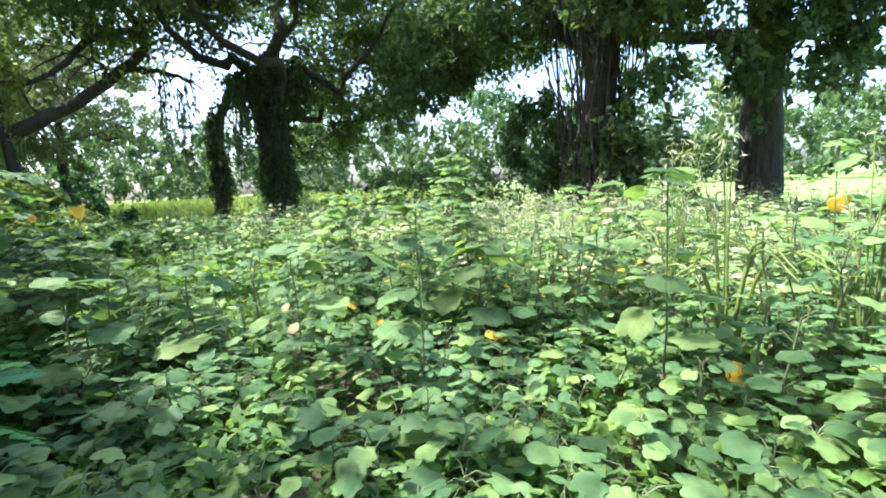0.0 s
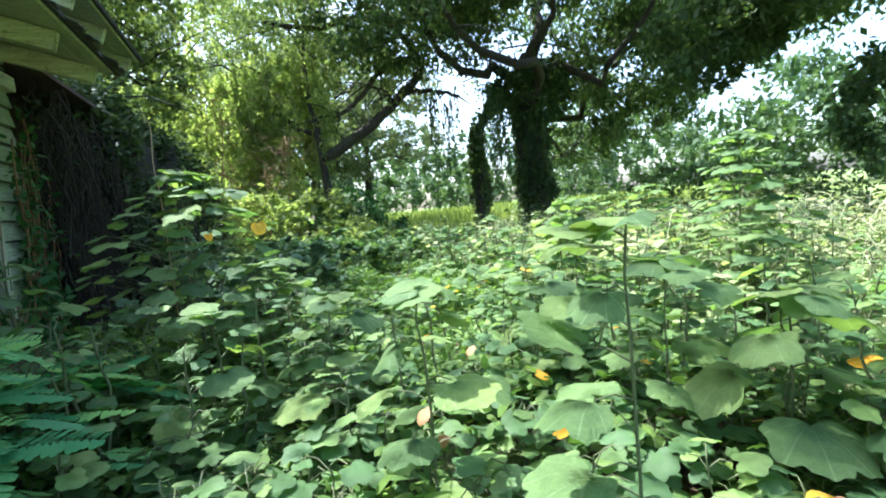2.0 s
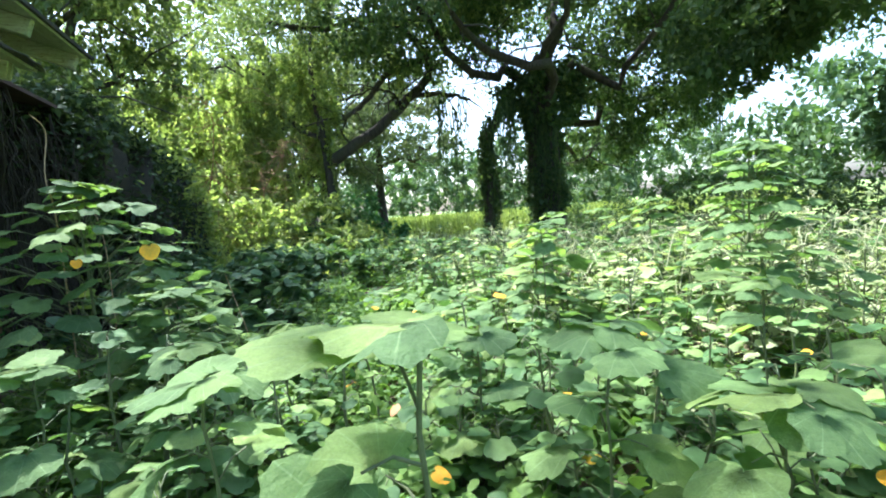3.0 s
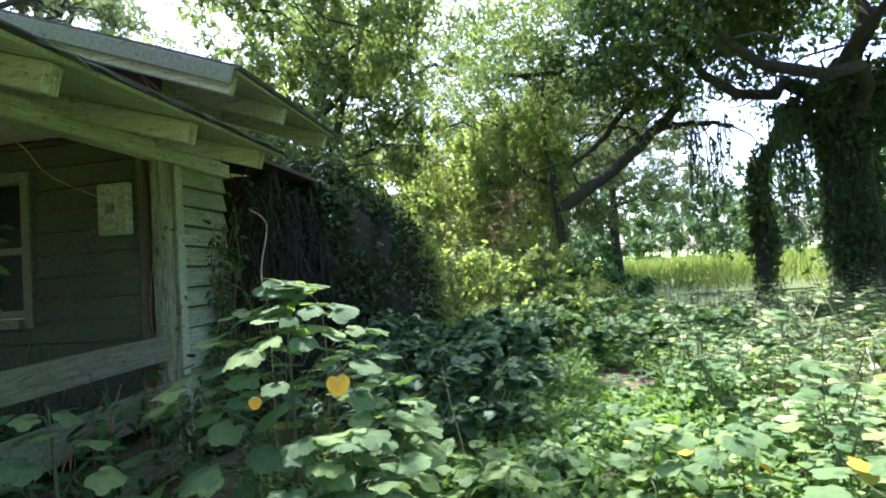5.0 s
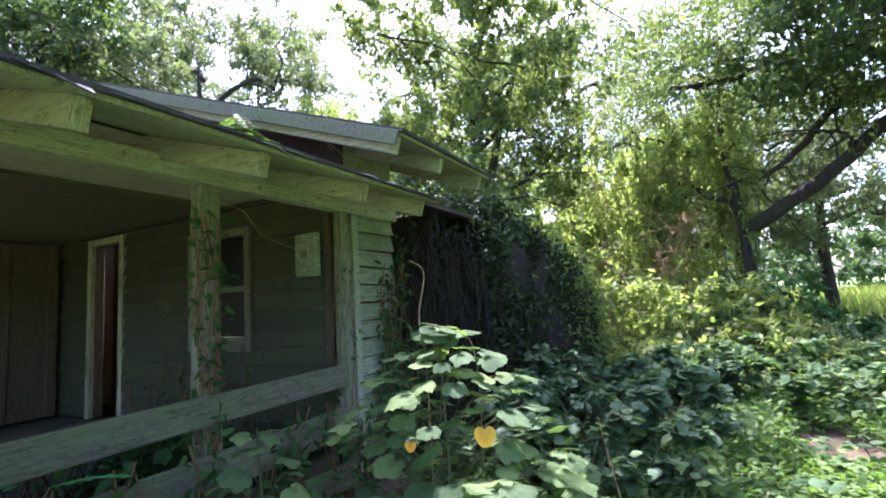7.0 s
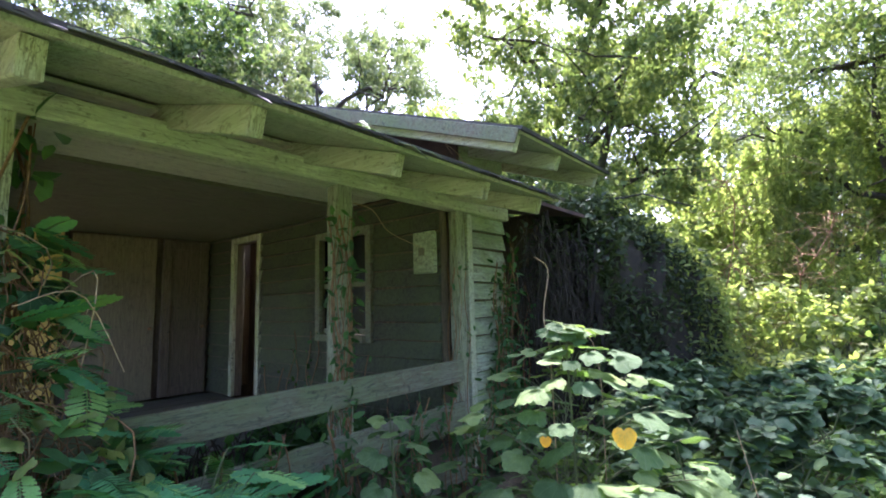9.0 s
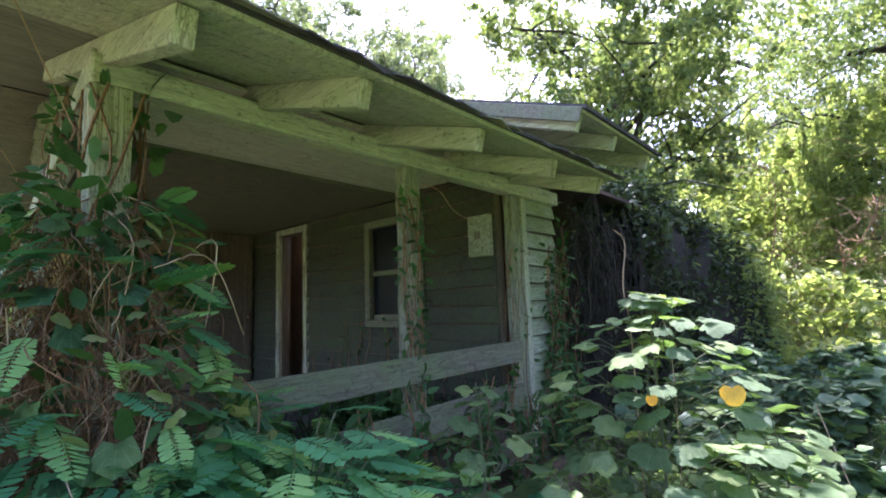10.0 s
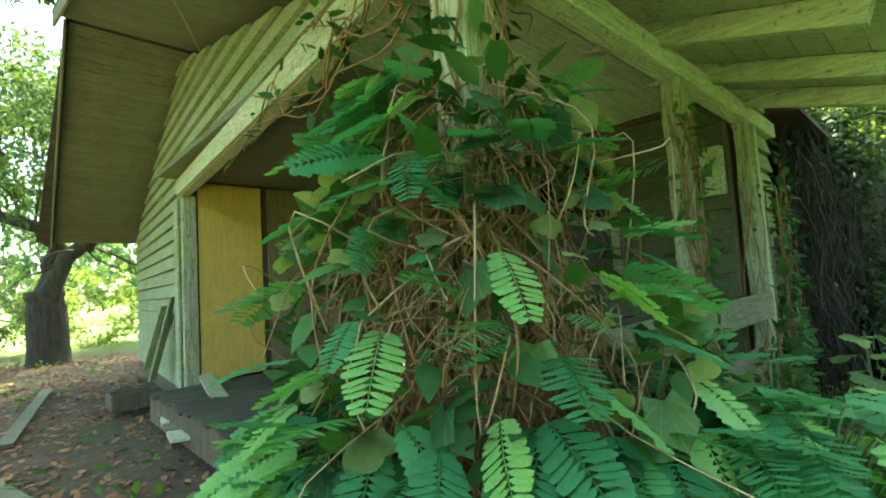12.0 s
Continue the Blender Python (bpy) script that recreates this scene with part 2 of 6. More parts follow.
def fast_mesh(name, verts, tris, material):
    """A mesh from arrays: verts (n,3), tris (m,3)."""
    me = bpy.data.meshes.new(name)
    me.vertices.add(len(verts))
    me.vertices.foreach_set("co", np.ascontiguousarray(verts, dtype=np.float32).ravel())
    me.loops.add(tris.size)
    me.loops.foreach_set("vertex_index", np.ascontiguousarray(tris, dtype=np.int32).ravel())
    me.polygons.add(len(tris))
    me.polygons.foreach_set("loop_start", np.arange(0, tris.size, 3, dtype=np.int32))
    me.polygons.foreach_set("loop_total", np.full(len(tris), 3, dtype=np.int32))
    me.materials.append(material)
    me.update(calc_edges=True)
    return me


def box_bm(x0, y0, z0, x1, y1, z1, bevel=0.006):
    bm = bmesh.new()
    bmesh.ops.create_cube(bm, size=1.0)
    for v in bm.verts:
        v.co = Vector(((x0 + x1) / 2 + v.co.x * (x1 - x0), (y0 + y1) / 2 + v.co.y * (y1 - y0), (z0 + z1) / 2 + v.co.z * (z1 - z0)))
    if bevel:
        bmesh.ops.bevel(bm, geom=bm.edges[:], offset=bevel, segments=1, affect="EDGES")
    return bm


def bar_bm(a, b, w, h, bevel=0.005, up=(0, 0, 1)):
    """A beam from a to b, w wide and h high, hanging below the line a-b by half."""
    a, b = Vector(a), Vector(b)
    d = b - a
    bm = box_bm(0, -w / 2, -h / 2, d.length, w / 2, h / 2, bevel)
    x = d.normalized()
    y = Vector(up).cross(x).normalized()
    z = x.cross(y)
    m = Matrix((x, y, z)).transposed().to_4x4()
    m.translation = a
    bm.transform(m)
    return bm


def part(name, bm, material, parent=None, label=""):
    me = bpy.data.meshes.new(name)
    bm.to_mesh(me)
    bm.free()
    me.materials.append(material)
    ob = new(name, me)
    if parent is not None:
        ob.parent = parent
    if label:
        tagged(ob, label)
    return ob


def child(name, me, parent, label=""):
    ob = new(name, me)
    if parent is not None:
        ob.parent = parent
    if label:
        tagged(ob, label)
    return ob


def tube(points, radii, sides=8):
    """Arrays of a tapered tube through points."""
    pts = np.array(points, float)
    n = len(pts)
    tang = np.gradient(pts, axis=0)
    tang /= np.linalg.norm(tang, axis=1)[:, None] + 1e-9
    ref = np.where(np.abs(tang[:, 2:3]) < 0.9, np.array([[0, 0, 1.0]]), np.array([[1.0, 0, 0]]))
    u = np.cross(tang, ref)
    u /= np.linalg.norm(u, axis=1)[:, None] + 1e-9
    for i in range(1, n):
        u[i] = u[i - 1] - tang[i] * np.dot(u[i - 1], tang[i])
        u[i] /= np.linalg.norm(u[i]) + 1e-9
    w = np.cross(tang, u)
    a = np.linspace(0, 2 * np.pi, sides, endpoint=False)
    ring = (np.cos(a)[None, :, None] * u[:, None, :] + np.sin(a)[None, :, None] * w[:, None, :])
    v = (pts[:, None, :] + ring * np.array(radii)[:, None, None]).reshape(-1, 3)
    i, j = np.meshgrid(np.arange(n - 1), np.arange(sides), indexing="ij")
    q0, q1 = i * sides + j, i * sides + (j + 1) % sides
    q2, q3 = q1 + sides, q0 + sides
    t = np.concatenate([np.stack([q0, q1, q2], -1).reshape(-1, 3), np.stack([q0, q2, q3], -1).reshape(-1, 3)])
    return v, t


def join(chunks):
    vs, ts, n = [], [], 0
    for v, t in chunks:
        vs.append(v)
        ts.append(t + n)
        n += len(v)
    return np.concatenate(vs), np.concatenate(ts)


def smooth_path(pts, n):
    """Catmull-like resampling of a bent line."""
    p = np.array(pts, float)
    k = np.linspace(0, len(p) - 1, n)
    i = np.clip(k.astype(int), 0, len(p) - 2)
    f = (k - i)[:, None]
    p0, p1, p2, p3 = p[np.maximum(i - 1, 0)], p[i], p[i + 1], p[np.minimum(i + 2, len(p) - 1)]
    return 0.5 * (2 * p1 + (p2 - p0) * f + (2 * p0 - 5 * p1 + 4 * p2 - p3) * f ** 2 + (3 * p1 - p0 - 3 * p2 + p3) * f ** 3)


# leaf shapes: verts in the xy plane from the stalk at the origin along +x
def round_leaf(rim=11, lobes=5, cup=0.12, wave=0.03):
    """A broad palmate leaf with pointed, toothed lobes and a notch at the stalk."""
    a = np.linspace(-np.pi, np.pi, rim, endpoint=True)
    teeth = 0.035 * np.cos(a * 19 + 0.6) if rim > 22 else 0
    lobe = 0.2 * np.abs(np.cos(a * lobes / 2)) ** 0.8 - 0.09
    r = 0.5 * (1 + lobe + teeth) * (1 - 0.5 * np.exp(-((np.abs(a) - np.pi) / 0.3) ** 2)) * (1 + 0.1 * np.cos(a))
    x, y = 0.42 + r * np.cos(a) * 1.02, r * np.sin(a) * 1.1
    mid = np.stack([0.18 + (x - 0.18) * 0.55, y * 0.55], -1)
    z = lambda p, q: -cup * (p - 0.2) ** 2 - cup * 1.5 * q ** 2 + 0.07 * np.abs(q)
    rimv = np.stack([x, y, z(x, y) + wave * np.sin(a * 3 + 1)], -1)
    if rim <= 22:
        return np.concatenate([[[0.18, 0, 0.0]], rimv]), np.array([[0, k + 1, k + 2] for k in range(rim - 1)])
    midv = np.stack([mid[:, 0], mid[:, 1], z(mid[:, 0], mid[:, 1])], -1)
    t = [[0, k + 1, k + 2] for k in range(rim - 1)]
    for k in range(rim - 1):
        m0, m1, r0, r1 = k + 1, k + 2, k + 1 + rim, k + 2 + rim
        t += [[m0, r0, r1], [m0, r1, m1]]
    return np.concatenate([[[0.18, 0, 0.0]], midv, rimv]), np.array(t)


def oval_leaf(w=0.42):
    x = np.array([0, 0.25, 0.25, 0.65, 0.65, 1.0])
    y = np.array([0, w / 2, -w / 2, w * 0.42, -w * 0.42, 0])
    v = np.stack([x, y, -0.18 * x * x + 0.12 * np.abs(y)], -1)
    return v, np.array([[0, 2, 1], [1, 2, 4], [1, 4, 3], [3, 4, 5]])


def quad_leaf(w=0.5):
    return np.array([[0, 0, 0], [0.5, w / 2, 0.06], [0.5, -w / 2, 0.06], [1, 0, -0.1]], float), np.array([[0, 2, 1], [1, 2, 3]])


def pinnate_leaf(pairs=14):
    """A compound leaf: close-set blunt leaflets along a drooping rib."""
    ch = []
    for k in range(pairs):
        x = 0.1 + 0.86 * k / (pairs - 1)
        ln = 0.25 * math.sin(math.pi * (0.2 + 0.66 * k / (pairs - 1))) + 0.03
        for s in (-1, 1):
            d = np.array([0.32, s * 0.95, -0.16 - 0.08 * math.sin(k * 2.3 + s)])
            n = np.array([0.95, -s * 0.3, 0.03])
            p = np.array([x, 0, -0.28 * x * x])
            w = 0.046 + 0.003 * math.sin(k * 1.7)
            rows = [p] + [p + d * ln * q + n * w * f * e for q, f in ((0.25, 0.85), (0.7, 1.0), (0.97, 0.6)) for e in (1, -1)]
            t = np.array([[0, 2, 1], [1, 2, 4], [1, 4, 3], [3, 4, 6], [3, 6, 5]])
            ch.append((np.array(rows), t if s > 0 else t[:, ::-1]))
    v, t = tube([(0, 0, 0), (0.5, 0, -0.07), (1, 0, -0.28)], [0.009, 0.007, 0.004], 3)
    ch.append((v, t))
    return join(ch)


LEAF_ROUND, LEAF_ROUND_LOW, LEAF_OVAL, LEAF_QUAD, LEAF_PIN = round_leaf(21, 5, 0.3, 0.04), round_leaf(11, 5, 0.3), oval_leaf(), quad_leaf(), pinnate_leaf()


def scatter(template, pos, size, tilt=0.5, yaw=None, flat=None):
    """Copies of a leaf at the places pos, turned at random. tilt: how far from level."""
    v, t = template
    n = len(pos)
    yaw = rng.uniform(0, 2 * np.pi, n) if yaw is None else yaw
    pit = rng.normal(0, tilt, n)
    rol = rng.normal(0, tilt, n)
    cy, sy, cp, sp, cr, sr = np.cos(yaw), np.sin(yaw), np.cos(pit), np.sin(pit), np.cos(rol), np.sin(rol)
    rot = np.empty((n, 3, 3))
    rot[:, 0, 0], rot[:, 0, 1], rot[:, 0, 2] = cy * cp, cy * sp * sr - sy * cr, cy * sp * cr + sy * sr
    rot[:, 1, 0], rot[:, 1, 1], rot[:, 1, 2] = sy * cp, sy * sp * sr + cy * cr, sy * sp * cr - cy * sr
    rot[:, 2, 0], rot[:, 2, 1], rot[:, 2, 2] = -sp, cp * sr, cp * cr
    size = np.broadcast_to(size, n)
    vv = np.einsum("nij,kj->nki", rot, v) * size[:, None, None] + np.asarray(pos)[:, None, :]
    tt = t[None] + (np.arange(n) * len(v))[:, None, None]
    return vv.reshape(-1, 3), tt.reshape(-1, 3)


def ground_z(x, y):
    return 0.05 * np.sin(x * 0.7 + 1) * np.cos(y * 0.6) + 0.03 * np.sin(x * 2.1 + y * 1.7)


TRAIL = [(-2.1, -0.95), (-1.6, -1.45), (-1.4, -1.65), (-1.2, -2.45), (-0.3, -2.9), (-0.1, -2.65), (-0.26, -2.62), (-0.53, -2.36), (-1.0, -1.7), (-1.14, -1.36), (-1.09, -1.0)]


def off_trail(x, y, r=0.5):
    """True away from the trodden line through the weeds."""
    ok = np.ones(np.shape(x), bool)
    for (ax, ay), (bx, by) in zip(TRAIL[:-1], TRAIL[1:]):
        for k in (0.0, 0.33, 0.67, 1.0):
            ok &= (x - ax - (bx - ax) * k) ** 2 + (y - ay - (by - ay) * k) ** 2 > r * r
    return ok


# ---- ground ----
def build_ground():
    r = np.concatenate([np.linspace(0.0, 14, 57), np.geomspace(15, 900, 24)])
    a = np.linspace(0, 2 * np.pi, 97)[:-1]
    x = (r[:, None] * np.cos(a)).ravel() + 2
    y = (r[:, None] * np.sin(a)).ravel() - 1
    fade = np.clip(1.6 - np.hypot(x, y) / 30, 0, 1)
    v = np.stack([x, y, ground_z(x, y) * fade], -1)
    n = len(a)
    f = []
    for i in range(len(r) - 1):
        for j in range(n):
            f.append((i * n + j, i * n + (j + 1) % n, (i + 1) * n + (j + 1) % n, (i + 1) * n + j))
    tri = np.array([(q[0], q[2], q[1]) for q in f] + [(q[0], q[3], q[2]) for q in f])[:, ::-1]
    ob = new("ground", fast_mesh("ground", v, tri, M_GROUND))
    tagged(ob, "bare brown soil with leaf litter under the weeds", "ground", kind="structure")


build_ground()

# ---- house: measures ----
FLOOR, HEAD, CEIL = 0.42, 2.42, 2.64
X1, X2, XW, XE = 1.79, 3.08, 2.95, 3.92      # second post, corner post, window wall, end of the front wall
YB = 4.6                                     # back of the porch
WY0, WY1, DY0, DY1 = 1.05, 1.82, 3.2, 3.8     # window and doorway in the porch side wall
RIDGE_Y, PITCH = 4.4, 0.30
EAVE_Y, EAVE_Z = -0.97, 2.39                 # top of the porch roof at its eave


def end_x(y):
    """The old gable end leans a little out of square."""
    return 0.08 * y


def roof_z(y):
    return EAVE_Z + PITCH * (y - EAVE_Y) if y < RIDGE_Y else EAVE_Z + PITCH * (RIDGE_Y - EAVE_Y) - 0.34 * (y - RIDGE_Y)


def quad_prism(p, thick, n):
    """A slab from a four-sided outline p and a thickness along n."""
    p = [Vector(q) for q in p]
    n = Vector(n).normalized() * thick
    bm = bmesh.new()
    a = [bm.verts.new(q) for q in p]
    b = [bm.verts.new(q + n) for q in p]
    bm.faces.new(a[::-1])
    bm.faces.new(b)
    k = len(p)
    for i in range(k):
        bm.faces.new((a[i], a[(i + 1) % k], b[(i + 1) % k], b[i]))
    bmesh.ops.recalc_face_normals(bm, faces=bm.faces[:])
    return bm


def clapboards(wall, origin, u, n, spans, z0, z1, step=0.165, material=None):
    """Lapped boards; spans(z) gives the stretches along u that are boarded at height z."""
    o, u, n = Vector(origin), Vector(u).normalized(), Vector(n).normalized()
    z = z0
    zz = Vector((0, 0, 1))
    while z < z1 - 0.03:
        # the gap bares dark backing, standing in for the shadow line under each lap
        h = min(step, z1 - z) - 0.016
        low, high = spans(z), spans(z + h)
        if len(low) != len(high):
            low = high = spans(z + h * 0.5)
        for (a, b), (c, d) in zip(low, high):
            if b - a < 0.04:
                continue
            c, d = min(c, b), max(d, a)
            gap, dip = random.uniform(0, 0.012), random.uniform(-0.008, 0.008)
            base0, base1 = o + u * (a + gap) + zz * (z + dip), o + u * (b - gap) + zz * (z - dip)
            top0, top1 = o + u * (c + gap) + zz * (z + h + dip), o + u * (d - gap) + zz * (z + h - dip)
            v = [base0 + n * 0.006, base1 + n * 0.006, base1 + n * 0.044, base0 + n * 0.044, top0 + n * 0.002, top1 + n * 0.002, top1 + n * 0.012, top0 + n * 0.012]
            f = [(0, 1, 2, 3), (4, 7, 6, 5), (3, 2, 6, 7), (0, 4, 5, 1), (0, 3, 7, 4), (1, 5, 6, 2)]
            bm = bmesh.new()
            vs = [bm.verts.new(q) for q in v]
            for q in f:
                bm.faces.new([vs[k] for k in q])
            bmesh.ops.recalc_face_normals(bm, faces=bm.faces[:])
            part("siding_board", bm, material or M_SIDING, wall)
        z += step


def wall_bm(boxes):
    bm = bmesh.new()
    for b in boxes:
        t = box_bm(*b, bevel=0)
        me = bpy.data.meshes.new("tmp")
        t.to_mesh(me)
        t.free()
        bm.from_mesh(me)
        bpy.data.meshes.remove(me)
    return bm


def structure(name, bm, material, label, category):
    ob = part(name, bm, material)
    return tagged(ob, label, category, kind="structure")


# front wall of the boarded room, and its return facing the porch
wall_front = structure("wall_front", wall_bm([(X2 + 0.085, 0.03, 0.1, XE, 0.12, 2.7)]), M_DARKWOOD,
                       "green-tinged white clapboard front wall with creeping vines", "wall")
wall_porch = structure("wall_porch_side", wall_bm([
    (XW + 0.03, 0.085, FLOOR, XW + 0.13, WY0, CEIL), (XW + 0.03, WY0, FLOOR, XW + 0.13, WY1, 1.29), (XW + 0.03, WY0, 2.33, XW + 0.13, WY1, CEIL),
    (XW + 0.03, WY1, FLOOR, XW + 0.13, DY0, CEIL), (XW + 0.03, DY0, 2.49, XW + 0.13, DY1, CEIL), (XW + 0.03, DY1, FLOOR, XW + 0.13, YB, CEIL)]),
    M_DARKWOOD, "mildewed clapboard porch wall, darkened for porch shade, with window and doorway", "wall")
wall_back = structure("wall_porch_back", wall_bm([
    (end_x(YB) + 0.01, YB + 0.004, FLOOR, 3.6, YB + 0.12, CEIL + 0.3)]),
    M_DARKWOOD, "dark wooden back wall of the porch", "wall")
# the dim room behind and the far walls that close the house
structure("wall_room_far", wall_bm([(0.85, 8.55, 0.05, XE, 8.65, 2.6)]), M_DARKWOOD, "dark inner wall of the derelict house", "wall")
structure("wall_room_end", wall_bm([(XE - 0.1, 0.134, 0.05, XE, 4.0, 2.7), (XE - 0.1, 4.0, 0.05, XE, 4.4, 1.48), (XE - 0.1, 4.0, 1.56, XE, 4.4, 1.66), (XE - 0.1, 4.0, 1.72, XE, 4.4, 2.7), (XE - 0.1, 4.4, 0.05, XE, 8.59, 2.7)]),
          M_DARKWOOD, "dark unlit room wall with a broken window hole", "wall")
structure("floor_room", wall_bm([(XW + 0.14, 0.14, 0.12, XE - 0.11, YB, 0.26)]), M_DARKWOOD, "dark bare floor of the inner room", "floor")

# gable end: closed wall behind the porch, boards up to the roof
wall_gable = structure("wall_gable_end", quad_prism([(end_x(YB + 0.13), YB + 0.13, 0.12), (end_x(8.7), 8.7, 0.12), (end_x(8.7), 8.7, roof_z(8.7) - 0.1),
                                                    (end_x(YB + 0.13), YB + 0.13, roof_z(YB) - 0.14)], 0.1, (1, 0, 0)), M_DARKWOOD,
                       "weathered clapboard gable end of the house", "wall")
wall_gable_top = structure("wall_gable_top", quad_prism([(0.0, -0.02, 2.57), (end_x(YB), YB + 0.12, 2.57), (end_x(YB), YB + 0.12, roof_z(YB) - 0.14), (0.0, -0.02, roof_z(0) - 0.13)],
                                                        0.06, (1, 0, 0)), M_DARKWOOD, "clapboard gable above the open porch end", "wall")
g_u = Vector((0.08, 1, 0)).normalized()


def gable_span(z):
    lo = 0.0 if z < roof_z(0) - 0.15 else (z + 0.15 - EAVE_Z) / PITCH + EAVE_Y
    hi = 8.7 if z < roof_z(8.7) - 0.1 else RIDGE_Y + (roof_z(RIDGE_Y) - 0.12 - z) / 0.34
    if z < 2.5:
        return [(YB + 0.14, hi)]
    mid = (lo + hi) / 2
    return [(lo, mid + 0.3), (mid + 0.3, hi)]


clapboards(wall_gable, (0, 0, 0), g_u, (-1, 0.08, 0), gable_span, 0.35, 3.9, 0.165)
clapboards(wall_front, (0, 0.03, 0), (1, 0, 0), (0, -1, 0), lambda z: [(X2 + 0.175, XE)], 0.3, 2.66, 0.165)


def porch_spans(z):
    if z > 2.52:
        return [(0.083, YB)]
    out = [(0.083, WY0 - 0.09), (WY1 + 0.09, DY0 - 0.09), (DY1 + 0.09, YB)]
    if z < 1.22 or z > 2.41:
        out = [(0.083, DY0 - 0.09), (DY1 + 0.09, YB)]
    return out


clapboards(wall_porch, (XW + 0.03, 0, 0), (0, 1, 0), (-1, 0, 0), porch_spans, FLOOR + 0.02, CEIL - 0.01, 0.165, M_GRIMY_SHADED)

# porch floor, ceiling and skirt
porch_floor = structure("porch_floor", box_bm(0.02, 0.0, 0.12, XW + 0.02, YB, FLOOR - 0.03, 0), M_DARKWOOD, "grey rotten porch floor under fallen vines", "floor")
for i in range(30):
    y = 0.02 + i * 0.148
    part("floor_board", box_bm(0.0 + random.uniform(-0.06, 0.02), y, FLOOR - 0.026, XW, y + 0.143, FLOOR + random.uniform(-0.004, 0.004), 0.003), M_FLOORB, porch_floor)
bm = bmesh.new()
for i in range(11):
    y = 0.07 + i * 0.11
    t = box_bm(0.07, y, CEIL + random.uniform(0, 0.006), XW, y + 0.106, CEIL + 0.03, 0.004)
    me = bpy.data.meshes.new("tmp")
    t.to_mesh(me)
    t.free()
    bm.from_mesh(me)
    bpy.data.meshes.remove(me)
structure("ceiling_porch", bm, M_CEIL, "pale painted board ceiling of the porch, mildewed", "ceiling")
structure("ceiling_porch_inner", box_bm(0.12, 1.28, CEIL - 0.03, XW + 0.02, YB, CEIL + 0.02, 0), M_CEIL_SHADED, "greenish inner porch ceiling with the dimness put into its colour", "ceiling")


# ---- posts, beams, rafters, rails ----
def post(x, y, z0, z1, w, label, material, lean=0.0):
    ob = new("porch_post")
    ob.location = (x, y, z0)
    tagged(ob, label, "post", group="porch posts")
    bm = box_bm(-w / 2, -w / 2, 0, w / 2, w / 2, z1 - z0, 0.008)
    bmesh.ops.subdivide_edges(bm, edges=[e for e in bm.edges if abs(e.verts[0].co.z - e.verts[1].co.z) > 0.5], cuts=9)
    for v in bm.verts:
        v.co.x += lean * (z1 - z0 - v.co.z) + random.uniform(-0.008, 0.008)
        v.co.y += random.uniform(-0.008, 0.008)
    part("shaft", bm, material, ob)
    return ob


post(0.0, 0.0, FLOOR, HEAD, 0.15, "flaking white porch post wrapped in vines", M_POST)
post(X1, 0.0, 0.1, HEAD, 0.12, "grey peeling porch post with climbing vines", M_POST_GREY)
corner = post(X2 + 0.03, 0.0, 0.12, HEAD, 0.1, "corner post boarded against the clapboard wall", M_POST_GREY)
part("corner_trim", box_bm(0.084, -0.06, 0.05, 0.165, 0.02, HEAD - 0.13, 0.006), M_RAFTER, corner)

beam = new("porch_beam")
tagged(beam, "pale green-stained beam along the porch front", "beam")
part("header", box_bm(-0.08, -0.06, HEAD + 0.002, XE, 0.06, HEAD + 0.13, 0.008), M_BEAM, beam)
end_beam = new("porch_end_beam")
tagged(end_beam, "weathered beam along the open porch end", "beam")
part("header", bar_bm((0.0, 0.064, HEAD + 0.065), (end_x(YB), YB, HEAD + 0.065), 0.1, 0.125), M_BEAM, end_beam)
part("header_trim", bar_bm((-0.065, 0.0, HEAD + 0.09), (end_x(YB) - 0.065, YB, HEAD + 0.09), 0.022, 0.17), M_RAFTER, end_beam)

RAFTER_X = (-0.01, 0.68, 1.49, 2.31, 3.03)
for k, x in enumerate(RAFTER_X):
    r = new("rafter")
    tagged(r, "mildewed white rafter with a sawn tail", "rafter", group="porch rafters")
    z = roof_z(-0.885) - 0.09
    y = -0.885 + random.uniform(-0.02, 0.02)
    part("timber", bar_bm((x, y, z), (x, 1.4, z + PITCH * 2.285), 0.07, 0.125), M_RAFTER, r)
    part("sawn_end", bar_bm((x, y - 0.006, z - 0.002), (x, y - 0.001, z - 0.0005), 0.066, 0.121, 0.001), M_POST, r, "bare split end grain")

rail_group = "porch rail boards"


def rail(a, b, h, label):
    ob = new("rail_board")
    tagged(ob, label, "rail", group=rail_group)
    bm = bar_bm(a, b, 0.03, h, 0.004)
    for v in bm.verts:
        v.co.z += random.uniform(-0.008, 0.008)
    part("plank", bm, M_RAIL, ob)


rail((0.08, -0.075, 1.01), (X2 - 0.05, -0.09, 1.02), 0.17, "grey peeling top rail board of the porch")
rail((0.08, -0.08, 0.63), (X2 - 0.05, -0.09, 0.65), 0.22, "weathered grey lower rail board, overgrown")
rail((0.2, -0.1, 0.22), (X2 - 0.05, -0.1, 0.24), 0.2, "rotten grey skirt board at the porch foot")

# ---- roofs ----
porch_roof = new("porch_roof")
tagged(porch_roof, "low felt-covered gable roof with ragged edges", "roof")


def roof_slab(name, y0, z0, y1, z1, x0, x1, thick, material, parent):
    n = Vector((0, -(z1 - z0), y1 - y0)).normalized()
    if n.z < 0:
        n = -n
    return part(name, quad_prism([(x0, y0, z0), (x1, y0, z0), (x1, y1, z1), (x0, y1, z1)], thick, n), material, parent)


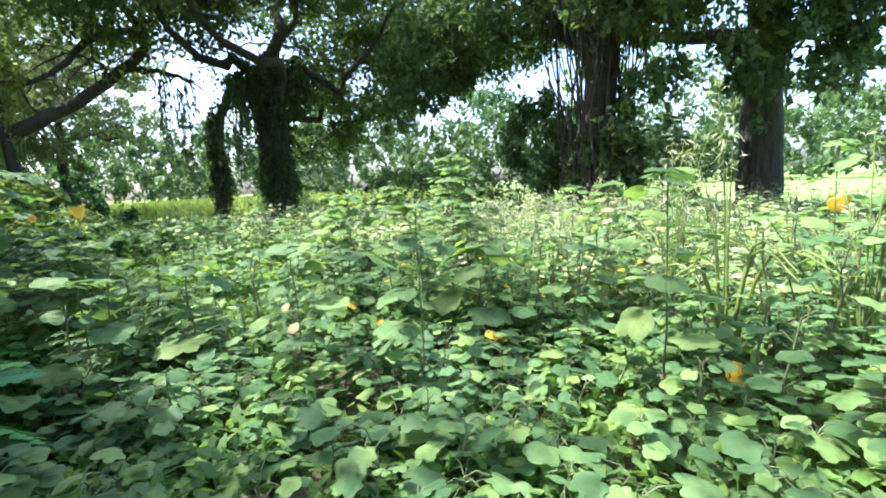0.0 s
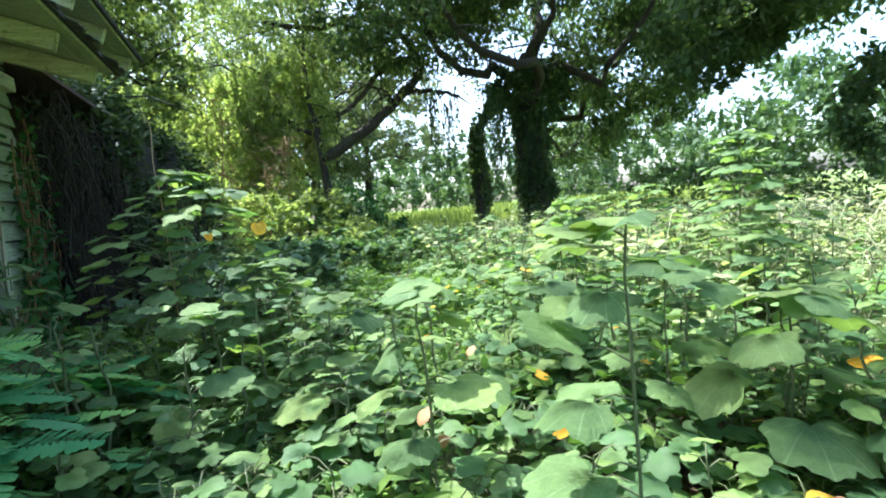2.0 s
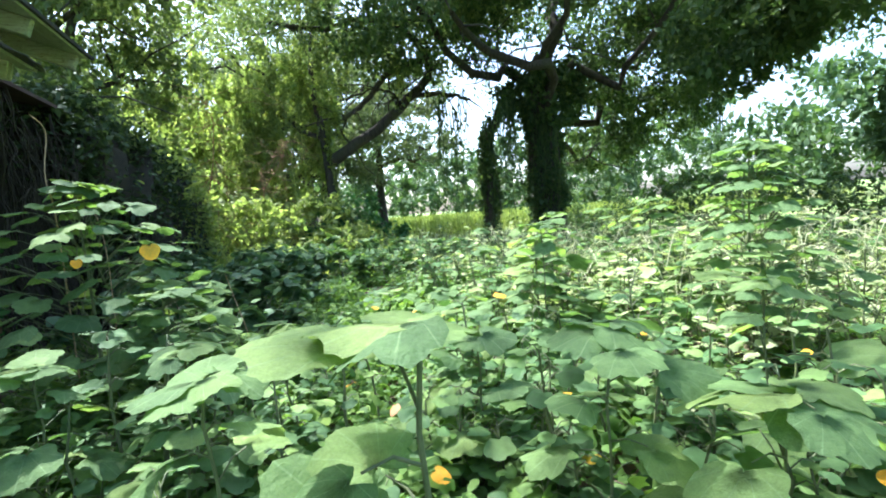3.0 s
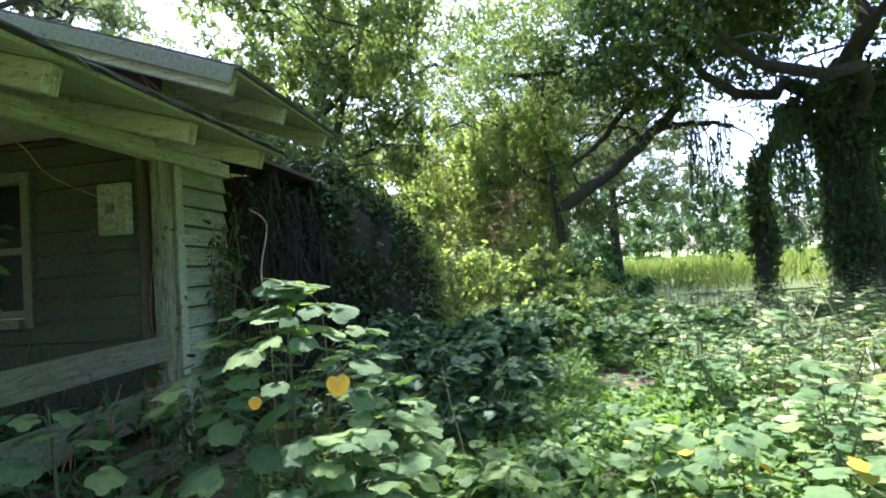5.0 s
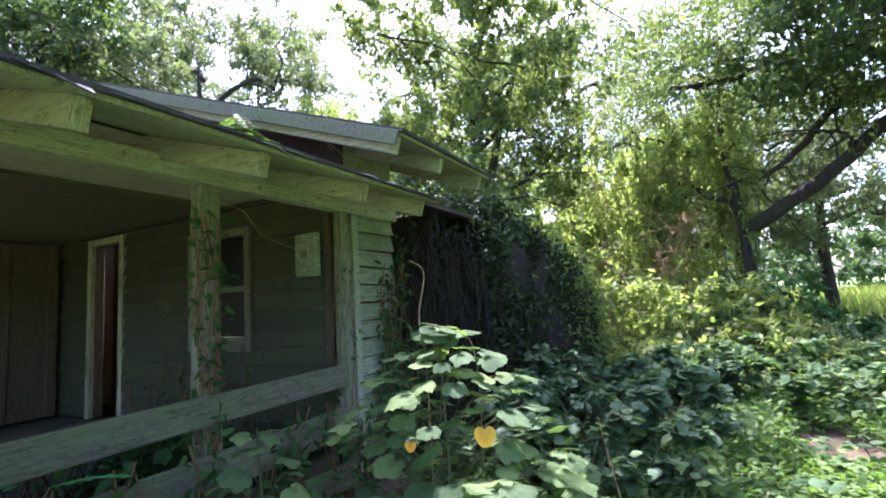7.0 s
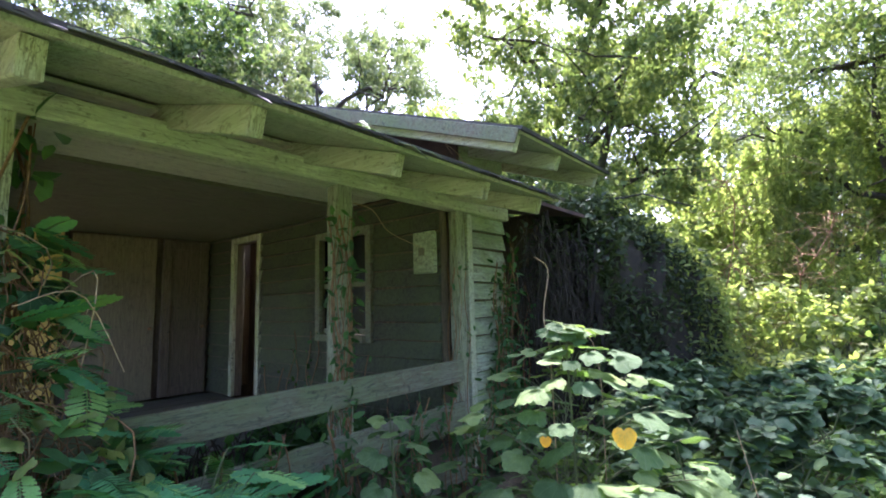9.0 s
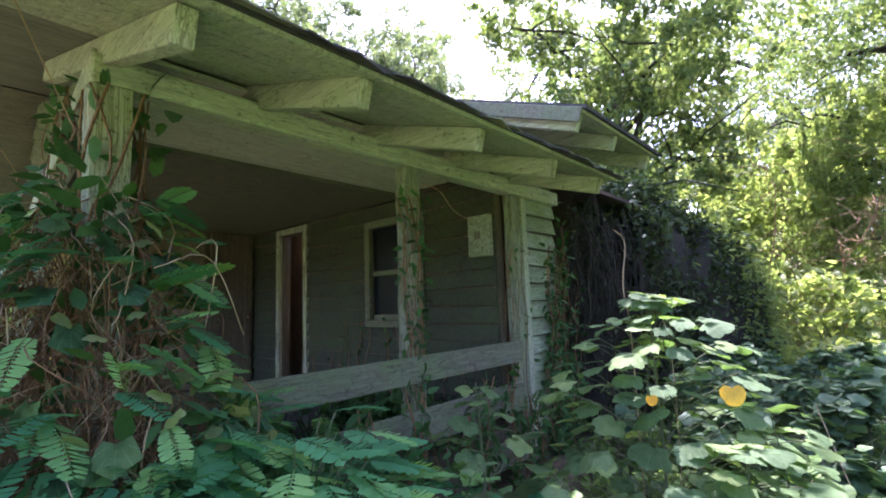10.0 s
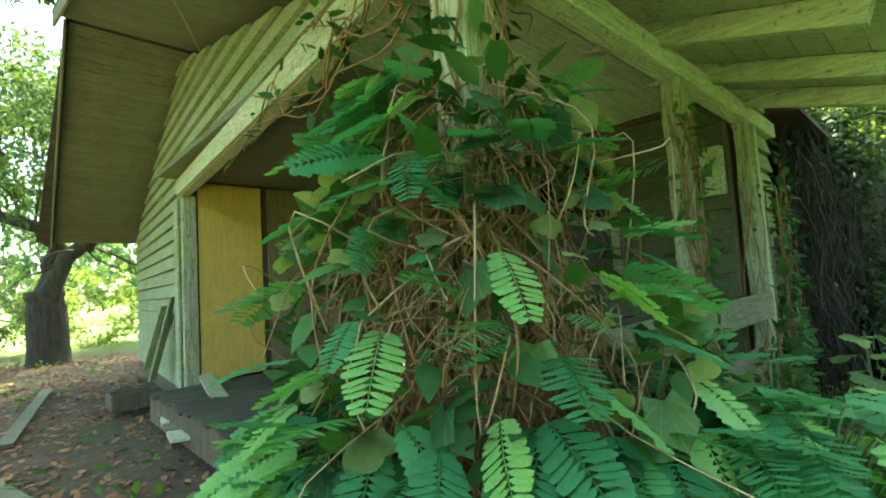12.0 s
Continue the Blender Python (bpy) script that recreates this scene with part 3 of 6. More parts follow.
# boards under the felt, one by one near the eave and at the gable overhang
for i in range(36):
    y0, y1 = EAVE_Y + i * 0.147, EAVE_Y + i * 0.147 + 0.142
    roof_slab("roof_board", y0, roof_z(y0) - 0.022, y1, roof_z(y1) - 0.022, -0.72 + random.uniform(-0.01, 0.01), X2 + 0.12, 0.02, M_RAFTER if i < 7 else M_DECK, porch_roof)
for i in range(32):
    y0, y1 = RIDGE_Y + 0.02 + i * 0.147, RIDGE_Y + i * 0.147 + 0.162
    roof_slab("roof_board", y0, roof_z(y0) - 0.022, y1, roof_z(y1) - 0.022, -0.62 + 0.2 * i / 32, XE + 0.3, 0.02, M_DECK, porch_roof)
roof_slab("felt_front", EAVE_Y - 0.04, roof_z(EAVE_Y - 0.04), RIDGE_Y, roof_z(RIDGE_Y), -0.75, X2 + 0.16, 0.022, M_ROOF, porch_roof)
roof_slab("felt_rear", RIDGE_Y, roof_z(RIDGE_Y), 9.15, roof_z(9.15), -0.65, XE + 0.3, 0.022, M_ROOF, porch_roof)
part("rake_board", bar_bm((-0.735, EAVE_Y - 0.02, roof_z(EAVE_Y) - 0.06), (-0.735, RIDGE_Y, roof_z(RIDGE_Y) - 0.06), 0.025, 0.12), M_RAIL, porch_roof)
part("rake_board", bar_bm((-0.655, RIDGE_Y, roof_z(RIDGE_Y) - 0.06), (-0.46, 9.15, roof_z(9.15) - 0.06), 0.025, 0.12), M_RAIL, porch_roof)

for k in range(26):
    x = random.uniform(-0.6, X2)
    w, d = random.uniform(0.08, 0.4), random.uniform(0.02, 0.09)
    z = roof_z(EAVE_Y - 0.045) + 0.012
    y = EAVE_Y - 0.045
    part("felt_flap", quad_prism([(x, y + 0.05, z + 0.018), (x + w, y + 0.05, z + 0.018), (x + w * 0.9, y - d * 0.6, z - d * random.uniform(0.2, 0.8)), (x + w * 0.15, y - d, z - d * 0.5)], 0.006, (0, -0.3, 1)),
         M_RAIL if k % 4 == 0 else M_ROOF, porch_roof)
WING_Y, WING_Z, WING_P = -0.97, 2.79, 0.36
WX0, WX1 = 2.6, 4.25
wing_roof = new("wing_roof")
tagged(wing_roof, "higher sagging shed roof with exposed board eave", "roof")


def wing_z(y):
    return WING_Z + WING_P * (y - WING_Y)


for i in range(42):
    y0, y1 = WING_Y + i * 0.147, WING_Y + i * 0.147 + 0.142
    roof_slab("roof_board", y0, wing_z(y0), y1, wing_z(y1), WX0 + 0.02, WX1, 0.02, M_RAFTER, wing_roof)
roof_slab("felt", WING_Y - 0.04, wing_z(WING_Y - 0.04) + 0.024, 5.2, wing_z(5.2) + 0.024, WX0, WX1 + 0.04, 0.025, M_ROOF, wing_roof)
part("rake_board", bar_bm((WX0, WING_Y, wing_z(WING_Y) - 0.03), (WX0, 5.2, wing_z(5.2) - 0.03), 0.025, 0.11), M_RAIL, wing_roof)
for x in (2.69, 3.36, 4.16):
    r = new("rafter")
    tagged(r, "mildewed white rafter tail under the higher roof", "rafter", group="wing rafters")
    part("timber", bar_bm((x, WING_Y + 0.06, wing_z(WING_Y + 0.06) - 0.075), (x, 2.4, wing_z(2.4) - 0.075), 0.06, 0.13), M_RAFTER, r)
part("gable_infill", quad_prism([(X2 + 0.03, -0.02, 2.56), (X2 + 0.03, 5.1, 2.56), (X2 + 0.03, 5.1, wing_z(5.1) - 0.02), (X2 + 0.03, -0.02, wing_z(0) - 0.02)], 0.04, (1, 0, 0)), M_RUST, wing_roof)
part("soffit_front", box_bm(X2 + 0.08, 0.0, 2.66, XE, 0.05, wing_z(0) - 0.02, 0), M_SIDING, wing_roof)

# assumed walls and roof, added so the gap at the house end stays black
lean_to = new("lean_to")
tagged(lean_to, "added lean-to that keeps the overgrown house end in black shade", "lean-to")
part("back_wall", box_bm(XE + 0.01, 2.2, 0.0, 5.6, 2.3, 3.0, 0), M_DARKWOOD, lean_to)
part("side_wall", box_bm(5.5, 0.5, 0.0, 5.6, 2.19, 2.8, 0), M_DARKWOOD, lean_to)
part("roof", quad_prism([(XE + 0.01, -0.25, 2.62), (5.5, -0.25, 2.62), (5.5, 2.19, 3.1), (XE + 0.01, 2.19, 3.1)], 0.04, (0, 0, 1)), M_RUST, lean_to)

# ---- window, doors and fittings of the porch ----
window = new("window_1")
tagged(window, "broken sash window with flaking white frame", "window", kind="structure")
WX = XW - 0.005
for name, b in (("window_frame", (WX - 0.02, WY0 - 0.08, 1.22, WX + 0.03, WY0, 2.41)), ("window_frame", (WX - 0.02, WY1, 1.22, WX + 0.03, WY1 + 0.08, 2.41)),
                ("window_head", (WX - 0.022, WY0 + 0.002, 2.33, WX + 0.03, WY1 - 0.002, 2.41)), ("window_sill", (WX - 0.06, WY0 + 0.002, 1.22, WX + 0.03, WY1 - 0.002, 1.29)),
                ("meeting_rail", (WX + 0.04, WY0 + 0.002, 1.79, WX + 0.08, WY1 - 0.002, 1.84)), ("sash_bottom", (WX + 0.04, WY0 + 0.002, 1.295, WX + 0.08, WY1 - 0.002, 1.35))):
    part(name, box_bm(*b, 0.004), M_RAIL, window)
m_glass, nt, p = mat("old_glass")
p.inputs["Base Color"].default_value = (0.012, 0.014, 0.016, 1)
p.inputs["Roughness"].default_value = 0.3
p.inputs["Specular IOR Level"].default_value = 0.2
p.inputs["Alpha"].default_value = 0.85
for z0, z1 in ((1.353, 1.788), (1.842, 2.328)):
    part("pane", box_bm(WX + 0.055, WY0 + 0.004, z0, WX + 0.06, WY1 - 0.004, z1, 0), m_glass, window)

door_way = new("door_1")
tagged(door_way, "open doorway with pale jambs into a dark room", "doorway", kind="structure")
for name, b in (("jamb", (WX - 0.015, DY0 - 0.085, FLOOR, WX + 0.14, DY0 - 0.002, 2.49)), ("jamb", (WX - 0.015, DY1 + 0.002, FLOOR, WX + 0.14, DY1 + 0.085, 2.49)),
                ("lintel", (WX - 0.016, DY0 - 0.085, 2.492, WX + 0.14, DY1 + 0.085, 2.57))):
    part(name, box_bm(*b, 0.004), M_POST, door_way)


def panel_door(name, label, x0, x1, y, material, z1=HEAD, rails=True):
    ob = new(name)
    ob.location = (x0, y, FLOOR)
    tagged(ob, label, "door", kind="structure")
    w, h = x1 - x0, z1 - FLOOR - 0.02
    part("leaf", box_bm(0, 0, 0.01, w, 0.035, h, 0.004), material, ob)
    if rails:
        for b in ((0.0, 0.0, 0.11, h), (w - 0.11, 0.0, w, h)):
            part("stile", box_bm(b[0], -0.016, 0.012, b[2], -0.001, h - 0.004, 0.003), material, ob)
        for z in (0.012, h * 0.42, h - 0.13):
            part("door_rail", box_bm(0.112, -0.015, z, w - 0.112, -0.001, z + 0.12, 0.003), material, ob)
    part("knob", box_bm(w - 0.09, -0.06, 0.92, w - 0.05, -0.017, 0.96, 0.01), M_TWIG, ob)
    return ob


panel_door("door_2", "plain yellow painted door standing in the porch end", 0.49, 1.19, YB - 0.05, M_YELLOW, 2.6, False)
panel_door("door_3", "brown boarded-up doorway panel, water stained", 1.27, 2.22, YB - 0.05, M_PLY, 2.6, False)
panel_door("door_4", "dark brown panelled porch door", 2.3, 2.9, YB - 0.06, M_DARKWOOD, 2.6)

end_trim = new("end_trim")
tagged(end_trim, "splintered corner boards at the porch back end", "trim", kind="structure")
part("corner_board", box_bm(end_x(YB) - 0.04, YB - 0.08, 0.2, end_x(YB) + 0.1, YB + 0.0, HEAD, 0.006), M_POST, end_trim)
part("corner_board", box_bm(end_x(YB) - 0.075, YB + 0.01, 0.1, end_x(YB) - 0.045, YB + 0.14, HEAD - 0.02, 0.006), M_SIDING, end_trim)

meter = new("fuse_box")
tagged(meter, "old grey-green electrical box on the clapboards", "electrical box")
part("casing", box_bm(XW - 0.07, 0.09, 1.86, XW - 0.005, 0.34, 2.24, 0.012), M_SIDING, meter)
part("cover", box_bm(XW - 0.08, 0.11, 1.89, XW - 0.071, 0.32, 2.21, 0.004), M_SIDING, meter)
part("latch", box_bm(XW - 0.092, 0.18, 2.02, XW - 0.081, 0.25, 2.09, 0.003), M_RAIL, meter)


# ---- trees ----
def limb_path(start, end, n=9, wob=0.12, sag=0.0):
    a, b = np.array(start, float), np.array(end, float)
    k = np.linspace(0, 1, n)[:, None]
    p = a + (b - a) * k
    ln = np.linalg.norm(b - a)
    off = rng.normal(0, wob * ln * 0.12, (n, 3))
    off = np.cumsum(off, 0)
    off -= off[-1] * k
    p = p + off * np.sin(np.pi * np.clip(k, 0, 1)) ** 0.5
    p[:, 2] += sag * ln * np.sin(np.pi * k[:, 0])
    return p


def cloud(center, radius, n, hollow=0.35):
    """Places inside a lumpy ellipsoid, thinner within, in loose clumps."""
    c, r = np.array(center, float), np.array(radius, float)
    m = max(8, n // 48)
    d = rng.normal(size=(m, 3))
    d /= np.linalg.norm(d, axis=1)[:, None]
    cl = d * (hollow + (1 - hollow) * rng.uniform(0, 1, (m, 1)) ** 0.5)
    pick = rng.integers(0, m, n)
    return c + (cl[pick] + rng.normal(0, 1, (n, 3)) * rng.uniform(0.045, 0.12, (m, 1))[pick]) * r


def tree(name, label, trunk, radii, limbs, crowns, leaf, size, bark=None, tilt=0.9, moss=None, template=None, category="tree", bent=(), strand=None, curtain=(), curtain_leaf=None):
    ob = new(name)
    base = np.array(trunk[0], float)
    ob.location = base
    tagged(ob, label, category)
    pts = smooth_path(np.array(trunk) - base, 14)
    rad = np.interp(np.linspace(0, len(radii) - 1, 14), np.arange(len(radii)), radii)
    rad = rad * (1 + rng.normal(0, 0.04, 14))
    rad[0] *= 1.35
    pts[0, 2] -= 0.15
    child("trunk", fast_mesh("trunk", *tube(pts, rad, 12), bark or M_BARK), ob)
    tips = []
    for line, r0, r1 in bent:
        p = smooth_path(np.array(line) - base, 26)
        p[1:-1] += rng.normal(0, 0.025, (24, 3))
        child("limb", fast_mesh("limb", *tube(p, np.linspace(r0, r1, 26), 8), bark or M_BARK), ob)
        tips.append(p[::3])
    for a, b, r0 in limbs:
        p = limb_path(np.array(a) - base, np.array(b) - base, 10, 0.5)
        child("limb", fast_mesh("limb", *tube(p, np.linspace(r0, r0 * 0.3, 10), 8), bark or M_BARK), ob)
        tips.append(p)
    twigs = []
    for p in tips:
        for _ in range(7):
            s = p[rng.integers(3, len(p))]
            e = s + rng.normal(0, 1, 3) * np.array([1.1, 1.1, 0.7])
            twigs.append(tube(limb_path(s, e, 5, 0.5), np.linspace(0.03, 0.008, 5), 4))
    if twigs:
        tagged(child("twig_growth", fast_mesh("twig_growth", *join(twigs), bark or M_BARK), ob), kind="stuff")
    ch = []
    for c, r, n in crowns:
        n = int(n * 1.9)
        pos = cloud(np.array(c) - base, r, n)
        ch.append(scatter(template or LEAF_QUAD, pos, size * 0.78 * rng.uniform(0.6, 1.4, n), tilt))
    if ch:
        child("crown", fast_mesh("crown", *join(ch), leaf), ob)
    if curtain:
        ch = [scatter(LEAF_QUAD, cloud(np.array(c) - base, r, n), size * 0.8 * rng.uniform(0.6, 1.4, n), tilt) for c, r, n in curtain]
        child("vine_curtain", fast_mesh("vine_curtain", *join(ch), curtain_leaf or leaf), ob, "yellow-green curtain of climbing vine leaves")
    if moss:
        st = []
        for c, r, n, drop in moss:
            tops = cloud(np.array(c) - base, r, n)
            for q in tops:
                ln = drop * rng.uniform(0.4, 1.2)
                e = q + np.array([rng.normal(0, 0.08), rng.normal(0, 0.08), -ln])
                k = np.linspace(0, 1, 7)[:, None]
                pp = q + (e - q) * k
                pp[1:-1] += rng.normal(0, 0.05, (5, 3))
                st.append(scatter(LEAF_QUAD, pp + rng.normal(0, 0.04, pp.shape), 0.16, 1.2))
                st.append(tube(pp, np.linspace(0.018, 0.006, 7), 3))
        child("hanging_moss", fast_mesh("hanging_moss", *join(st), strand or M_MOSS), ob, "strands of hanging vine leaves" if strand else "grey strands of hanging moss")
    return ob


# the big dark oak across the yard
BX, BY = 12.4, -10.6
tree("oak_tree", "huge dark live oak with vine-clad trunk and moss", [(BX, BY, 0), (BX + 0.1, BY, 1.5), (BX, BY + 0.1, 3.2), (BX, BY, 5.5)], [0.6, 0.46, 0.5, 0.42],
     [((BX, BY, 3.0), (BX + 3.5, BY - 5.5, 4.2), 0.2), ((BX, BY, 3.6), (BX - 3.5, BY + 4.2, 5.4), 0.2), ((BX, BY, 4.2), (BX + 1, BY - 6.5, 6.8), 0.2),
      ((BX, BY, 4.6), (BX - 1, BY + 5.5, 7.5), 0.2), ((BX, BY, 5), (BX + 2, BY, 9.5), 0.25), ((BX, BY, 4.4), (BX - 4, BY - 2.5, 7.0), 0.16), ((BX, BY, 5.2), (BX - 4.2, BY + 1.2, 8.2), 0.15), ((BX, BY, 3.4), (BX + 2.0, BY - 3.6, 3.0), 0.12)],
     [((BX - 0.2, BY + 0.1, 4.5), (1.0, 1.5, 1.1), 2800), ((BX, BY, 2.0), (0.72, 0.75, 2.3), 2600), ((BX + 1.0, BY + 1.65, 1.9), (0.35, 0.4, 1.9), 900), ((BX, BY - 4, 5.4), (3, 3.6, 1.5), 5600), ((BX, BY + 3.6, 6.6), (3, 3.2, 1.5), 4600), ((BX + 2.2, BY - 3.4, 3.1), (1.5, 2.0, 0.8), 1500),
      ((BX, BY, 8.5), (4.5, 6, 2), 8200), ((BX - 3.4, BY + 1.5, 7.4), (2.6, 3.6, 1.2), 5000), ((BX - 2.5, BY - 4.5, 7.0), (3, 3, 1.3), 4600), ((BX + 1, BY - 5.5, 4.0), (2, 2.2, 1.1), 2000), ((BX - 1, BY - 7.4, 7.0), (3.2, 3.4, 1.6), 4400), ((BX - 2, BY - 10.5, 7.4), (3, 3, 1.6), 2400)], M_OAK, 0.23,
     bent=[([(BX + 1.0, BY + 1.7, -0.05), (BX + 1.05, BY + 1.65, 1.6), (BX + 0.9, BY + 1.6, 3.2), (BX + 0.4, BY + 0.9, 5.0)], 0.2, 0.14)],
     moss=[((BX, BY + 2.4, 4.3), (1.4, 1.5, 0.5), 75, 3.2), ((BX + 1.0, BY + 1.6, 3.4), (0.3, 0.3, 0.9), 40, 2.8), ((BX, BY, 3.6), (0.8, 0.9, 1.0), 90, 2.8), ((BX, BY - 2.4, 3.6), (1.5, 1.6, 0.4), 24, 1.4), ((BX - 0.6, BY - 5.4, 4.8), (1.5, 2.4, 0.5), 40, 1.6)], strand=M_OAK)

# the slender leaning oak with a crooked limb
LX, LY = 13.8, -3.95
# columns of climbing vine that hang from the limbs on one side of the trunk
LEAN_DRAPE = []
for k in range(46):
    q = rng.uniform(0.0, 5.8) if k > 5 else rng.uniform(-0.3, 0.3)
    top = 6.6 - 0.45 * q + rng.normal(0, 0.5)
    low = rng.uniform(0.2, 3.4)
    LEAN_DRAPE.append(((LX + rng.uniform(-0.9, 1.6), LY + q, (top + low) / 2), (rng.uniform(0.3, 0.55), rng.uniform(0.3, 0.6), max(0.7, (top - low) / 2)), 700))
tree("leaning_oak", "leaning oak smothered in sunlit climbing vines", [(LX, LY, 0), (LX - 0.1, LY, 1.5), (LX, LY + 0.1, 3.4), (LX + 0.1, LY + 0.3, 5.2), (LX + 0.2, LY + 0.2, 6.8)], [0.17, 0.14, 0.12, 0.08, 0.03],
     [((LX, LY + 0.1, 3.6), (LX - 0.3, LY + 2.6, 5.6), 0.08), ((LX - 0.4, -6.5, 6.9), (LX, -9.0, 8.2), 0.1)],
     [((LX, LY - 1.5, 7.8), (3, 4.4, 1.5), 6000), ((LX - 0.2, LY + 0.1, 0.9), (0.7, 0.7, 0.9), 900), ((12, -6.5, 8.8), (2.6, 3, 1.0), 3600), ((12.4, -3.6, 9.6), (3.6, 3.6, 0.9), 2600),
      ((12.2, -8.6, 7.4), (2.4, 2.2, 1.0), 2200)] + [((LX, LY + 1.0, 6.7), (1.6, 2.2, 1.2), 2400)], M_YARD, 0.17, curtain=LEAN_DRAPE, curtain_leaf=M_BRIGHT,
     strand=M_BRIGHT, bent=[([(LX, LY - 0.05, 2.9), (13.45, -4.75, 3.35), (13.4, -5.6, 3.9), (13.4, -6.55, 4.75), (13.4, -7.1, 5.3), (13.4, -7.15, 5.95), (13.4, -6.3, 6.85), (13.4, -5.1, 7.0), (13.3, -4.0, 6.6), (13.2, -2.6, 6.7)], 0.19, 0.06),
           ([(13.4, -6.6, 4.75), (13.5, -7.6, 4.85), (13.6, -8.6, 4.7)], 0.1, 0.05),
           ([(13.4, -7.05, 5.9), (13.5, -6.0, 5.5), (13.5, -5.0, 4.5), (13.6, -4.2, 4.0)], 0.12, 0.05),
           ([(13.4, -5.9, 4.15), (13.35, -6.1, 4.75), (13.4, -5.2, 5.0)], 0.06, 0.02)],
     moss=[((LX - 0.3, LY + 2.2, 4.9), (1.0, 2.4, 1.2), 60, 2.4), ((LX, LY, 3.6), (0.3, 0.3, 1.4), 26, 2.2), ((LX - 0.3, LY - 3.4, 5.6), (0.8, 2.0, 0.5), 30, 1.4)])

# thick trunk hung with bare vines, and its neighbour
VX, VY = 2.0, -12.4
vt = tree("vine_hung_tree", "thick old tree trunk draped with bare brown vines", [(VX, VY, 0), (VX, VY, 2.0), (VX - 0.2, VY, 5), (VX - 0.2, VY, 9)], [0.5, 0.38, 0.36, 0.3],
          [((VX, VY, 4), (VX + 4, VY - 1, 6.5), 0.22), ((VX, VY, 4.5), (VX - 4.5, VY - 0.5, 6.5), 0.22), ((VX, VY, 5.5), (VX + 1, VY + 4, 8), 0.2)],
          [((VX + 2.6, VY, 5.8), (2.6, 2.4, 1.9), 5200), ((VX - 1.8, VY + 1.5, 5.2), (2.0, 1.5, 1.6), 3200), ((VX + 4.6, VY + 0.6, 4.4), (1.6, 1.4, 1.2), 2400), ((VX + 1.6, VY - 1.0, 2.2), (1.5, 1.0, 1.6), 1900), ((VX - 3, VY, 6.2), (3, 2.4, 1.7), 4200), ((VX, VY + 2, 8.6), (4.5, 3, 1.4), 4200), ((VX - 4.5, VY - 1.5, 4.4), (2.0, 1.5, 1.3), 2600), ((VX - 3.2, VY + 0.6, 5.2), (2.2, 1.6, 1.2), 1500), ((VX - 0.3, VY + 0.3, 1.2), (0.8, 0.6, 1.2), 700), ((VX - 1.9, VY + 0.3, 2.6), (1.5, 1.2, 1.4), 800), ((VX - 3.8, VY - 0.4, 3.4), (1.6, 1.2, 1.2), 600)], M_OAK, 0.24, M_BARK_PALE, moss=[((VX - 1.5, VY + 0.5, 6.0), (2.4, 1.2, 0.8), 40, 2.4), ((VX + 1.6, VY + 0.5, 6.0), (2.0, 1.0, 0.6), 30, 1.6)])
vines = []
for k in range(80):
    a = rng.uniform(0, 2 * np.pi)
    q = np.array([math.cos(a), math.sin(a), 0]) * rng.uniform(0.45, 0.85)
    low = rng.choice([0.05, 0.05, 0.9, 1.6])
    pts = [q * rng.uniform(0.7, 1.3) + (0, 0, low), q * 0.95 + (0, 0, 2.4) + rng.normal(0, 0.12, 3), q * 1.1 + (0, 0, 4.2) + rng.normal(0, 0.2, 3), q * 1.6 + (rng.normal(0, 0.5), 0, 6.4)]
    vines.append(tube(smooth_path(pts, 12), np.full(12, rng.uniform(0.008, 0.024)), 5))
child("hanging_vines", fast_mesh("hanging_vines", *join(vines), M_BARK_PALE), vt, "bare brown hanging vines")
tree("broad_tree", "broad shaded oak beyond the weeds", [(-1.0, -16, 0), (-1.0, -16, 3), (-1.2, -16, 8)], [0.6, 0.46, 0.4],
     [((-1, -16, 3.5), (3, -16, 6), 0.25), ((-1, -16, 3.5), (-5, -15, 6), 0.25)],
     [((2, -16, 6.2), (3, 2, 1.7), 3000), ((-4, -15, 6), (3, 2.4, 2), 3200), ((-1, -15, 8.5), (5, 3, 1.6), 3400)], M_OAK, 0.26)

